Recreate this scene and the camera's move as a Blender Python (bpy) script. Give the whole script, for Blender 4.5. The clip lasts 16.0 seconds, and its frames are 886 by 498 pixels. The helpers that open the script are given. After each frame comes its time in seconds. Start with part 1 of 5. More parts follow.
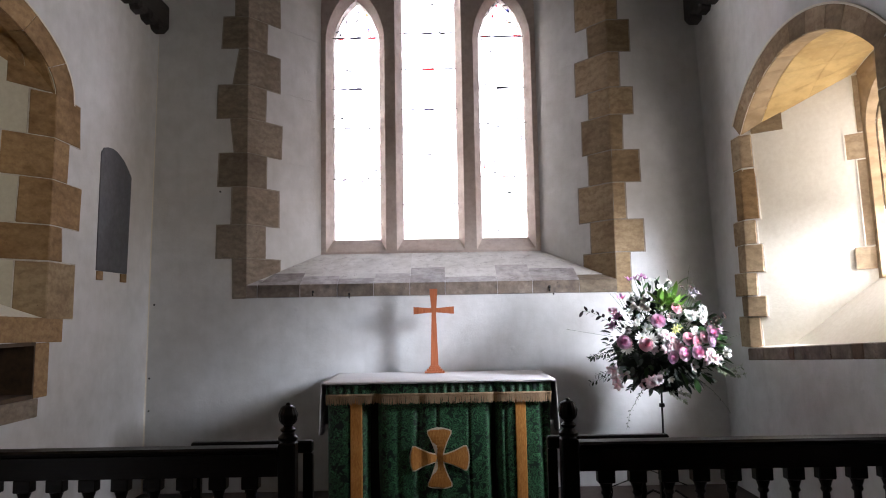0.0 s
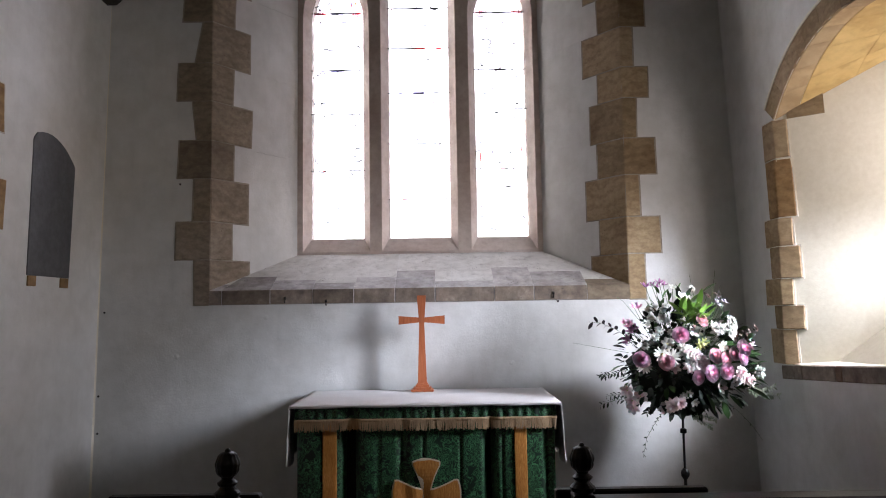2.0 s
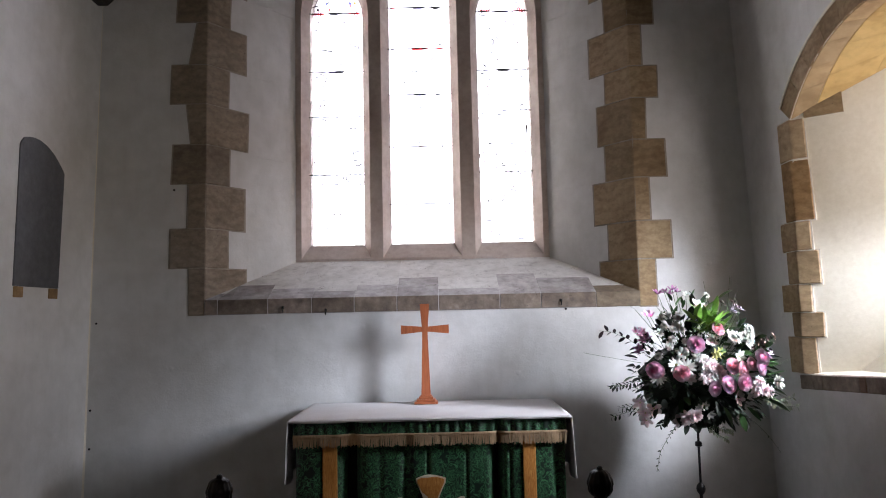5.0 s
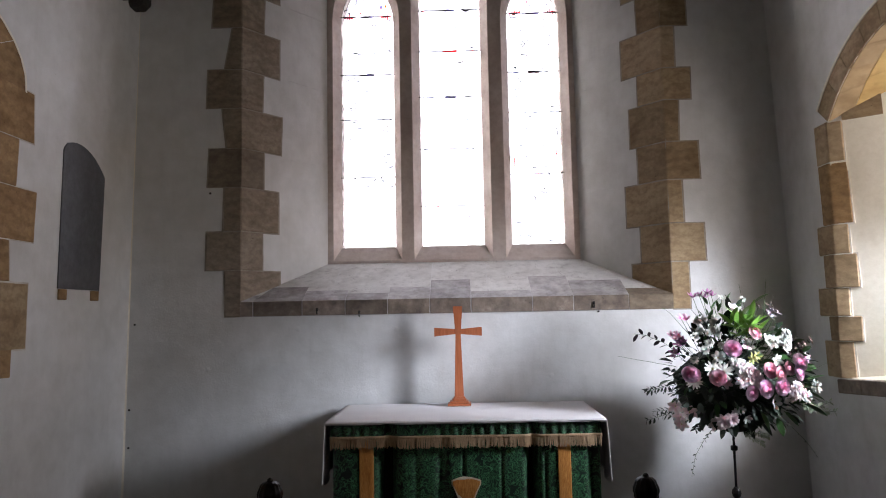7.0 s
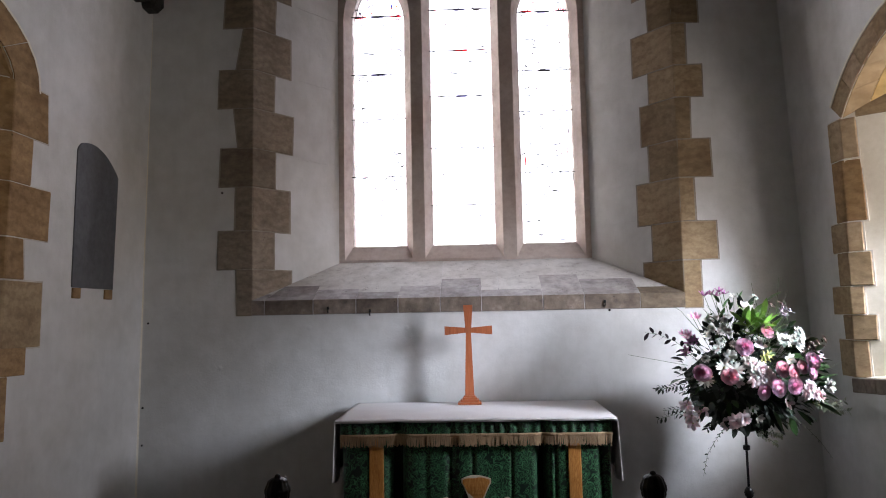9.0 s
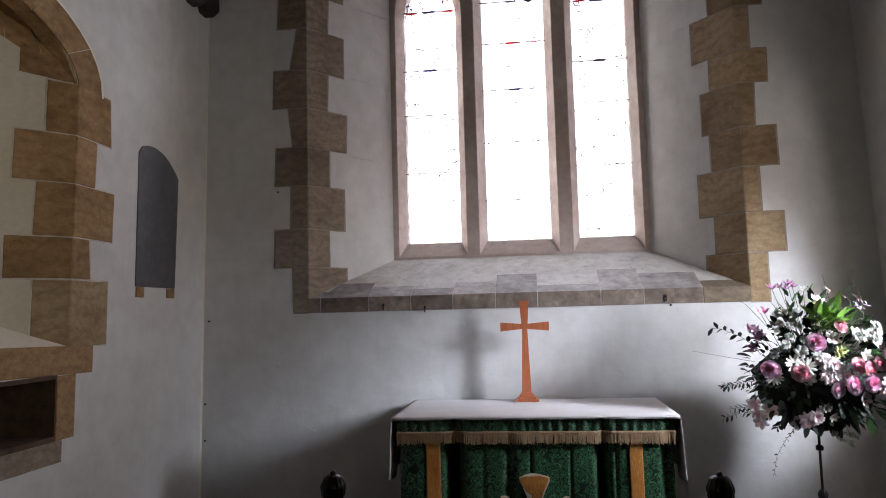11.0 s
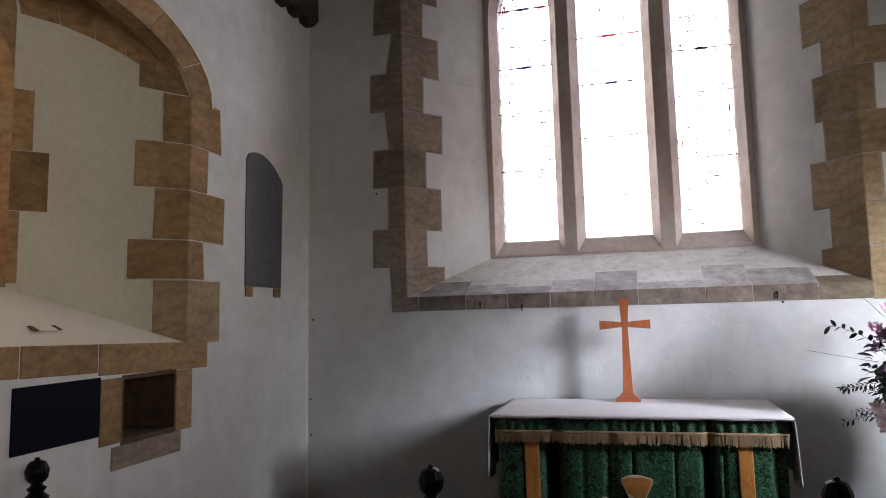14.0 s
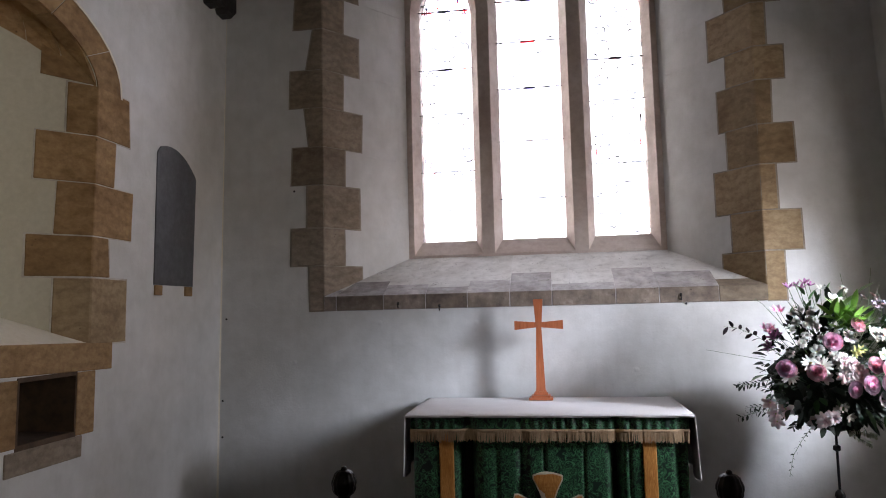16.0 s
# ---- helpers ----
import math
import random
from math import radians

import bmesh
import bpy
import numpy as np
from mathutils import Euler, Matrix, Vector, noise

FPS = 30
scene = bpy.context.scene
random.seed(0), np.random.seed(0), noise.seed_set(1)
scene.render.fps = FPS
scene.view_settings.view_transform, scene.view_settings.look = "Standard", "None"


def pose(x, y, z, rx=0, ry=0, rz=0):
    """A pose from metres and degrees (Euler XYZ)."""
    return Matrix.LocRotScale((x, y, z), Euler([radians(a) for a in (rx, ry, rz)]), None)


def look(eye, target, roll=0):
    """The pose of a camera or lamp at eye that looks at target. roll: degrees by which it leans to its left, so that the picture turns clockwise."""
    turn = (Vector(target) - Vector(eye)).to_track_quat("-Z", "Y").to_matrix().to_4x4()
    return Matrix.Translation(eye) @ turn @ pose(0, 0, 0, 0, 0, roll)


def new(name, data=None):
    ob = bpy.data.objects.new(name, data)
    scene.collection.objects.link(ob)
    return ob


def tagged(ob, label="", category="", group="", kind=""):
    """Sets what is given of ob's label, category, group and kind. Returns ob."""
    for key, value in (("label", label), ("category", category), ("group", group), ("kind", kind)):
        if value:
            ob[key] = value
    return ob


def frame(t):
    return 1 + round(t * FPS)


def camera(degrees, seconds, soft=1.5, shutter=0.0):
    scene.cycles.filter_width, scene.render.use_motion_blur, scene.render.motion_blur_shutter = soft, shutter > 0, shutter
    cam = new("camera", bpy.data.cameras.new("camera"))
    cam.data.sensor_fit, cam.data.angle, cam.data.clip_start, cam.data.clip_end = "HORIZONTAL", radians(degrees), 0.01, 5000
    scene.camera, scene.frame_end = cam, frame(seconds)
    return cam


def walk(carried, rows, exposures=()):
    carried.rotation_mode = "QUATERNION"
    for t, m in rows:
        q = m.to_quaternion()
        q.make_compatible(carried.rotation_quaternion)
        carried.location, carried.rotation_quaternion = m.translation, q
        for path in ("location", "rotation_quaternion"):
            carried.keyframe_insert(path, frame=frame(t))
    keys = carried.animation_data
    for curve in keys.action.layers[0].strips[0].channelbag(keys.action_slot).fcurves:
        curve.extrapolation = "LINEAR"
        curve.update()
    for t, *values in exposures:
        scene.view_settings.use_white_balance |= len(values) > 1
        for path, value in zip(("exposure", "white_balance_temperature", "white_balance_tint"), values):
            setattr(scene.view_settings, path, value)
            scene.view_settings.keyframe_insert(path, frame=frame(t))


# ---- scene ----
cam = camera(64.2, 16.0, 1.0)
PATH = [
    (0, (0.049, -6.238, 1.485), (0.05, -4.246, 1.672), -1.0),
    (0.5, (0.08, -6.102, 1.466), (0.087, -4.11, 1.644), -1.2),
    (1, (0.156, -5.845, 1.532), (0.164, -3.852, 1.699), -1.3),
    (1.5, (0.185, -5.683, 1.598), (0.19, -3.691, 1.776), -1.0),
    (2, (0.116, -5.504, 1.587), (0.122, -3.512, 1.764), -0.9),
    (2.5, (0.044, -5.366, 1.592), (0.062, -3.374, 1.775), -1.0),
    (3, (0.068, -5.312, 1.607), (0.093, -3.321, 1.795), -1.2),
    (3.5, (0.107, -5.301, 1.617), (0.132, -3.31, 1.805), -1.1),
    (4, (0.13, -5.309, 1.615), (0.154, -3.318, 1.802), -1.2),
    (6.5, (0.007, -5.333, 1.662), (-0.032, -3.342, 1.845), -1.1),
    (7, (-0.004, -5.351, 1.666), (-0.054, -3.36, 1.846), -1.1),
    (7.5, (0.001, -5.354, 1.656), (-0.063, -3.363, 1.838), -1.1),
    (8, (0.008, -5.365, 1.659), (-0.064, -3.374, 1.839), -1.1),
    (8.5, (0.019, -5.359, 1.656), (-0.064, -3.369, 1.838), -1.1),
    (11, (0.035, -5.301, 1.648), (-0.214, -3.324, 1.825), -1.5),
    (11.5, (0.034, -5.282, 1.612), (-0.385, -3.335, 1.794), -1.3),
    (12, (-0.008, -5.286, 1.623), (-0.598, -3.384, 1.806), -1.5),
    (12.5, (-0.079, -5.316, 1.624), (-0.682, -3.418, 1.807), -1.5),
    (13, (-0.013, -5.305, 1.627), (-0.633, -3.413, 1.812), -1.7),
    (13.5, (0.023, -5.304, 1.63), (-0.559, -3.399, 1.813), -1.6),
    (14, (0.055, -5.306, 1.63), (-0.467, -3.384, 1.816), -1.6),
    (14.5, (0.034, -5.319, 1.64), (-0.401, -3.375, 1.822), -1.5),
    (15, (0.098, -5.323, 1.637), (-0.295, -3.37, 1.817), -1.6),
    (15.5, (0.089, -5.321, 1.653), (-0.241, -3.356, 1.826), -1.5),
    (16, (0.074, -5.315, 1.641), (-0.229, -3.346, 1.817), -1.4),
]
walk(cam, [(t, look(eye, target, roll)) for t, eye, target, roll in PATH], exposures=[(0, 0.72, 6250, 19), (1.5, 0.58, 6250, 19), (3.5, 0.41, 6250, 19), (7.5, 0.4, 6250, 19), (11, 0.44, 6250, 19), (12.5, 0.46, 6250, 19), (14, 0.47, 6250, 19), (16, 0.43, 6250, 19)])

# ---- light ----
world = bpy.data.worlds.new("sky")
scene.world = world
world.use_nodes = True
wn = world.node_tree.nodes
sky = wn.new("ShaderNodeTexSky")
sky.sky_type, sky.sun_disc = "NISHITA", False
sky.sun_elevation, sky.sun_rotation = radians(19.5), radians(117)
wn["Background"].inputs["Strength"].default_value = 0.15
world.node_tree.links.new(sky.outputs[0], wn["Background"].inputs["Color"])


def area(name, eye, target, sx, sy, watts, colour):
    data = bpy.data.lights.new(name, "AREA")
    data.shape, data.size, data.size_y, data.energy, data.color = "RECTANGLE", sx, sy, watts, colour
    ob = new(name, data)
    ob.matrix_world = look(eye, target)
    return ob


sun = bpy.data.lights.new("sun", "SUN")
sun.energy, sun.angle, sun.color = 3.9, radians(14), (0.82, 0.92, 1.0)
new("sun", sun).matrix_world = look((10, -4.9, 4.1), (0, 0, 0))
area("south_window_skylight", (3.12, -1.86, 2.38), (2.3, -0.95, 2.20), 0.66, 1.00, 12.5, (1.0, 0.94, 0.85))
area("south_window_sunlit_haze", (3.22, -1.66, 2.00), (1.05, 0.0, 0.98), 0.40, 0.48, 14, (0.88, 0.95, 1.0)).data.spread = radians(68)
# fill lamp in an added, unseen nave opening; brightens the north recess and wall
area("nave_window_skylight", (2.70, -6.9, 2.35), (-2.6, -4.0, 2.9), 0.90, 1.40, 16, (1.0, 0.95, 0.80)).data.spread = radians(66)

# ---- materials ----
def material(name, rough=0.8, metal=0.0):
    m = bpy.data.materials.new(name)
    m.use_nodes = True
    b = m.node_tree.nodes["Principled BSDF"]
    b.inputs["Roughness"].default_value, b.inputs["Metallic"].default_value = rough, metal
    return m, m.node_tree.nodes, m.node_tree.links, b


def noise_tex(n, l, scale, detail=5, rough=0.6, stretch=None):
    tc = n.new("ShaderNodeTexCoord")
    t = n.new("ShaderNodeTexNoise")
    t.inputs["Scale"].default_value, t.inputs["Detail"].default_value, t.inputs["Roughness"].default_value = scale, detail, rough
    if stretch:
        mp = n.new("ShaderNodeMapping")
        mp.inputs["Scale"].default_value = stretch
        l.new(tc.outputs["Object"], mp.inputs["Vector"])
        l.new(mp.outputs[0], t.inputs["Vector"])
    else:
        l.new(tc.outputs["Object"], t.inputs["Vector"])
    return t.outputs["Fac"]


def ramp(n, l, fac, stops):
    r = n.new("ShaderNodeValToRGB")
    while len(r.color_ramp.elements) < len(stops):
        r.color_ramp.elements.new(0.5)
    for e, (p, c) in zip(r.color_ramp.elements, stops):
        e.position, e.color = p, (*c, 1)
    l.new(fac, r.inputs["Fac"])
    return r.outputs["Color"]


def mixed(n, l, a, b, fac, mode="MIX"):
    m = n.new("ShaderNodeMix")
    m.data_type, m.blend_type = "RGBA", mode
    for sock, v in ((m.inputs["Factor"], fac), (m.inputs["A"], a), (m.inputs["B"], b)):
        if isinstance(v, (int, float)):
            sock.default_value = v
        elif isinstance(v, tuple):
            sock.default_value = (*v, 1)
        else:
            l.new(v, sock)
    return m.outputs["Result"]


def bump(n, l, b, height, strength=0.3, dist=0.01):
    bp = n.new("ShaderNodeBump")
    bp.inputs["Strength"].default_value, bp.inputs["Distance"].default_value = strength, dist
    l.new(height, bp.inputs["Height"])
    l.new(bp.outputs[0], b.inputs["Normal"])


def two_scale(name, stops, fine_scale, coarse_scale, rough=0.85, relief=0.3, dist=0.006, stain=(0.6, 0.6, 0.6), amount=0.5, stretch=None, random=0.0, metal=0.0):
    """Fine grain, coarse stains, bump, and a shift of tone from piece to piece."""
    m, n, l, b = material(name, rough, metal)
    fine = noise_tex(n, l, fine_scale, 8, 0.65, stretch)
    coarse = noise_tex(n, l, coarse_scale, 4, 0.55)
    col = ramp(n, l, fine, stops)
    mask = ramp(n, l, coarse, [(0.42, (0, 0, 0)), (0.68, (amount,) * 3)])
    col = mixed(n, l, col, mixed(n, l, col, stain, 1.0, "MULTIPLY"), mask)
    if random:
        oi = n.new("ShaderNodeObjectInfo")
        tone = ramp(n, l, oi.outputs["Random"], [(0.0, (1 - random, 1 - random * 1.1, 1 - random * 1.2)), (0.5, (1, 0.97, 0.92)), (1.0, (1 + random * 0.25, 1 + random * 0.2, 1 + random * 0.3))])
        col = mixed(n, l, col, tone, 1.0, "MULTIPLY")
    l.new(col, b.inputs["Base Color"])
    bump(n, l, b, fine, relief, dist)
    return m


def plaster():
    """Limewash over uneven lime plaster: broad undulations, fine grain, patches, drips and scuffs."""
    m, n, l, b = material("lime_plaster", 0.88)
    fine, mid, broad = noise_tex(n, l, 60, 8, 0.7), noise_tex(n, l, 7, 6, 0.6), noise_tex(n, l, 1.3, 4, 0.55)
    drip = noise_tex(n, l, 5, 5, 0.6, (3.0, 3.0, 0.35))
    col = ramp(n, l, mid, [(0.3, (0.58, 0.58, 0.57)), (0.7, (0.68, 0.68, 0.675))])
    col = mixed(n, l, col, ramp(n, l, broad, [(0.38, (0.92, 0.915, 0.90)), (0.62, (1.02, 1.02, 1.02))]), 1.0, "MULTIPLY")
    col = mixed(n, l, col, ramp(n, l, drip, [(0.30, (0.82, 0.81, 0.80)), (0.48, (1, 1, 1)), (0.72, (1.04, 1.04, 1.05))]), 0.20, "MULTIPLY")
    scuff = noise_tex(n, l, 26, 6, 0.75)
    col = mixed(n, l, col, ramp(n, l, scuff, [(0.27, (0.72, 0.70, 0.67)), (0.33, (1, 1, 1))]), 0.8, "MULTIPLY")
    l.new(col, b.inputs["Base Color"])
    add = n.new("ShaderNodeMath")
    add.operation = "MULTIPLY_ADD"
    l.new(mid, add.inputs[0])
    add.inputs[1].default_value = 3.0
    l.new(fine, add.inputs[2])
    # sparse lumps and pocks in the skim
    tc, vo, lump = n.new("ShaderNodeTexCoord"), n.new("ShaderNodeTexVoronoi"), n.new("ShaderNodeMapRange")
    vo.inputs["Scale"].default_value = 3.3
    l.new(tc.outputs["Object"], vo.inputs["Vector"])
    lump.inputs["From Min"].default_value, lump.inputs["From Max"].default_value = 0.075, 0.03
    lump.inputs["To Max"].default_value = 1.1
    l.new(vo.outputs["Distance"], lump.inputs["Value"])
    both = n.new("ShaderNodeMath")
    l.new(add.outputs[0], both.inputs[0])
    l.new(lump.outputs[0], both.inputs[1])
    bump(n, l, b, both.outputs[0], 0.30, 0.006)
    return m


PLASTER = plaster()
STONE = two_scale("sandstone", [(0.25, (0.25, 0.185, 0.112)), (0.5, (0.34, 0.258, 0.155)), (0.75, (0.42, 0.328, 0.205))], 22, 3.1, 0.92, 0.5, 0.006, (0.66, 0.58, 0.52), 0.75, (1, 1, 1.5), 0.32)
STONE_G = two_scale("grey_brown_sandstone", [(0.25, (0.185, 0.152, 0.115)), (0.5, (0.262, 0.218, 0.165)), (0.75, (0.335, 0.283, 0.215))], 22, 3.1, 0.92, 0.5, 0.006, (0.66, 0.60, 0.55), 0.75, (1, 1, 1.5), 0.3)
STONE_N = two_scale("brown_sandstone", [(0.25, (0.212, 0.130, 0.058)), (0.5, (0.318, 0.204, 0.095)), (0.75, (0.40, 0.272, 0.132))], 20, 3.0, 0.92, 0.5, 0.006, (0.62, 0.55, 0.48), 0.75, (1, 1, 1.5), 0.32)
YELLOW = two_scale("yellow_sandstone", [(0.25, (0.46, 0.325, 0.13)), (0.55, (0.60, 0.44, 0.19)), (0.8, (0.68, 0.52, 0.26))], 5, 2.0, 0.9, 0.3, 0.005, (0.8, 0.7, 0.55), 0.5, (1, 1, 2), 0.15)
TAN = two_scale("tan_sandstone", [(0.25, (0.40, 0.29, 0.16)), (0.55, (0.50, 0.38, 0.23)), (0.8, (0.58, 0.46, 0.30))], 7, 2.0, 0.9, 0.4, 0.006, (0.7, 0.62, 0.5), 0.5, (1, 1, 2), 0.2)
TRACERY = two_scale("window_limestone", [(0.25, (0.46, 0.38, 0.33)), (0.55, (0.58, 0.50, 0.45)), (0.8, (0.64, 0.57, 0.53))], 14, 2.5, 0.85, 0.3, 0.004, (0.75, 0.66, 0.62), 0.6)
GREY = two_scale("worn_grey_stone", [(0.25, (0.25, 0.24, 0.25)), (0.5, (0.44, 0.425, 0.44)), (0.75, (0.61, 0.60, 0.61))], 13, 4.0, 0.85, 0.7, 0.008, (0.6, 0.55, 0.5), 0.7, None, 0.25)
WASHED = two_scale("limewashed_stone", [(0.25, (0.40, 0.39, 0.38)), (0.45, (0.60, 0.60, 0.59)), (0.75, (0.70, 0.70, 0.69))], 16, 5.0, 0.85, 0.7, 0.008, (0.7, 0.68, 0.66), 0.6, None, 0.08)


def bedded(m, scale=3.4, depth=0.10):
    """Adds the wavy bedding of a sedimentary stone, set differently in each block."""
    n, l = m.node_tree.nodes, m.node_tree.links
    b = n["Principled BSDF"]
    base = b.inputs["Base Color"].links[0].from_socket
    tc, oi, mul, add, w = (n.new("ShaderNode" + k) for k in ("TexCoord", "ObjectInfo", "VectorMath", "VectorMath", "TexWave"))
    mul.operation, add.operation = "SCALE", "ADD"
    mul.inputs[0].default_value = (7.0, 3.0, 11.0)
    l.new(oi.outputs["Random"], mul.inputs["Scale"])
    l.new(tc.outputs["Object"], add.inputs[0])
    l.new(mul.outputs[0], add.inputs[1])
    l.new(add.outputs[0], w.inputs["Vector"])
    w.bands_direction = "Z"
    for k, v in (("Scale", scale), ("Distortion", 14.0), ("Detail", 4.0), ("Detail Scale", 0.9), ("Detail Roughness", 0.62)):
        w.inputs[k].default_value = v
    tone = ramp(n, l, w.outputs["Fac"], [(0.15, (1 - depth, 1 - depth * 1.15, 1 - depth * 1.3)), (0.5, (1, 1, 1)), (0.9, (1 + depth * 0.4, 1 + depth * 0.35, 1 + depth * 0.3))])
    l.new(mixed(n, l, base, tone, 1.0, "MULTIPLY"), b.inputs["Base Color"])
    return m


def pitted(m, scale=55, start=0.52):
    """Adds open pits and tooling to a stone."""
    n, l = m.node_tree.nodes, m.node_tree.links
    b = n["Principled BSDF"]
    base = b.inputs["Base Color"].links[0].from_socket
    tc, v = n.new("ShaderNodeTexCoord"), n.new("ShaderNodeTexVoronoi")
    v.inputs["Scale"].default_value = scale
    wob = n.new("ShaderNodeTexNoise")
    wob.inputs["Scale"].default_value = 9
    l.new(tc.outputs["Object"], v.inputs["Vector"])
    l.new(tc.outputs["Object"], wob.inputs["Vector"])
    cut = n.new("ShaderNodeMath")
    cut.operation = "MULTIPLY_ADD"
    l.new(wob.outputs["Fac"], cut.inputs[0])
    cut.inputs[1].default_value = 1.1
    l.new(v.outputs["Distance"], cut.inputs[2])
    hole = ramp(n, l, cut.outputs[0], [(start, (0.35, 0.33, 0.31)), (start + 0.12, (1, 1, 1))])
    l.new(mixed(n, l, base, hole, 0.85, "MULTIPLY"), b.inputs["Base Color"])
    return m


# worn sill stone with the front face's shade put into a darker colour
FACE = two_scale("worn_shaded_sill_face", [(0.25, (0.11, 0.092, 0.082)), (0.45, (0.215, 0.178, 0.15)), (0.6, (0.30, 0.25, 0.21)), (0.75, (0.46, 0.42, 0.38))], 11, 4.0, 0.88, 0.7, 0.008, (0.55, 0.5, 0.46), 0.7, None, 0.3)
GREY, WASHED, FACE = pitted(GREY), pitted(WASHED), pitted(FACE)
STONE_N, STONE, STONE_G = (bedded(pitted(q, 40, 0.42)) for q in (STONE_N, STONE, STONE_G))
YELLOW, TAN = bedded(YELLOW, 2.4, 0.10), bedded(TAN, 2.8, 0.10)
MORTAR_D = two_scale("dirty_lime_joint", [(0.3, (0.27, 0.235, 0.19)), (0.7, (0.38, 0.34, 0.285))], 45, 6.0, 0.9, 0.4, 0.003, (0.6, 0.56, 0.5), 0.8)
MORTAR = two_scale("lime_joint", [(0.3, (0.50, 0.47, 0.41)), (0.7, (0.66, 0.63, 0.57))], 45, 6.0, 0.9, 0.4, 0.003, (0.6, 0.56, 0.5), 0.8)
SLATE = two_scale("slate", [(0.3, (0.05, 0.052, 0.058)), (0.7, (0.088, 0.09, 0.098))], 20, 3.5, 0.6, 0.2, 0.002, (1.35, 1.33, 1.3), 0.6)
OAK = two_scale("dark_oak", [(0.3, (0.003, 0.0022, 0.002)), (0.7, (0.008, 0.0055, 0.0045))], 18, 3.0, 0.32, 0.3, 0.002, (0.6, 0.6, 0.6), 0.5, (0.5, 6, 6))
BEAM = two_scale("old_beam", [(0.3, (0.015, 0.012, 0.010)), (0.7, (0.04, 0.032, 0.026))], 12, 3.0, 0.8, 0.5, 0.006, (0.6, 0.6, 0.6), 0.5, (6, 0.6, 6))
BOARDS = two_scale("roof_boards", [(0.3, (0.05, 0.036, 0.026)), (0.7, (0.09, 0.066, 0.046))], 10, 2.0, 0.85, 0.4, 0.004, (0.6, 0.6, 0.6), 0.5, (6, 0.6, 6))
FLOORING = two_scale("floor_tiles", [(0.3, (0.045, 0.034, 0.028)), (0.7, (0.085, 0.062, 0.050))], 12, 2.0, 0.6, 0.2, 0.003, (0.7, 0.65, 0.6), 0.5, None, 0.25)
OAK.node_tree.nodes["Principled BSDF"].inputs["Specular IOR Level"].default_value = 0.15
PANEL = two_scale("navy_board", [(0.3, (0.003, 0.004, 0.010)), (0.7, (0.005, 0.006, 0.015))], 40, 3.0, 0.8, 0.1, 0.001, (0.8, 0.8, 0.8), 0.4)
PANEL.node_tree.nodes["Principled BSDF"].inputs["Specular IOR Level"].default_value = 0.12
WOOD = two_scale("cherry_wood", [(0.3, (0.33, 0.095, 0.038)), (0.6, (0.45, 0.14, 0.058)), (0.8, (0.52, 0.19, 0.085))], 14, 3.0, 0.38, 0.15, 0.001, (0.8, 0.7, 0.65), 0.5, (6, 6, 0.6))
LINEN = two_scale("white_linen", [(0.3, (0.70, 0.67, 0.67)), (0.7, (0.80, 0.77, 0.77))], 120, 5.0, 0.85, 0.25, 0.001, (0.9, 0.88, 0.88), 0.5)
GOLD = two_scale("gold_satin", [(0.3, (0.36, 0.135, 0.028)), (0.55, (0.56, 0.25, 0.06)), (0.75, (0.72, 0.42, 0.15))], 60, 7.0, 0.42, 0.15, 0.001, (0.75, 0.65, 0.5), 0.6, (5, 1, 0.5))
FRINGE = two_scale("tan_fringe", [(0.3, (0.24, 0.155, 0.085)), (0.7, (0.50, 0.36, 0.215))], 70, 8.0, 0.8, 0.4, 0.002, (0.7, 0.6, 0.5), 0.5, (5, 1, 0.4))
CORD = two_scale("cream_cord", [(0.3, (0.55, 0.46, 0.34)), (0.7, (0.70, 0.62, 0.5))], 150, 8.0, 0.8, 0.3, 0.001)
IRON = two_scale("black_iron", [(0.3, (0.012, 0.012, 0.013)), (0.7, (0.03, 0.029, 0.028))], 40, 5.0, 0.45, 0.2, 0.001, (0.7, 0.7, 0.7), 0.4, None, 0, 0.6)
LINING = two_scale("dark_lining", [(0.3, (0.05, 0.03, 0.018)), (0.7, (0.11, 0.065, 0.036))], 14, 3.0, 0.85, 0.4, 0.004)
# north recess plaster: yellow glass light and dim splays are put into its colour
CREAM = two_scale("amber_light_limewash", [(0.3, (0.50, 0.475, 0.375)), (0.7, (0.58, 0.555, 0.45))], 30, 1.4, 0.9, 0.25, 0.004, (0.85, 0.83, 0.78), 0.7)
# pale limewash for plaster edges, and for recess faces with warm light in the colour
WARM = two_scale("warm_lit_limewash", [(0.3, (0.70, 0.655, 0.55)), (0.7, (0.78, 0.74, 0.64))], 30, 1.4, 0.9, 0.35, 0.005, (0.87, 0.84, 0.78), 0.6)
LEAD = two_scale("lead", [(0.3, (0.03, 0.03, 0.035)), (0.7, (0.06, 0.06, 0.065))], 60, 5.0, 0.6)
RUST = two_scale("rusty_stain", [(0.3, (0.10, 0.06, 0.04)), (0.7, (0.22, 0.14, 0.09))], 20, 5.0, 0.9)


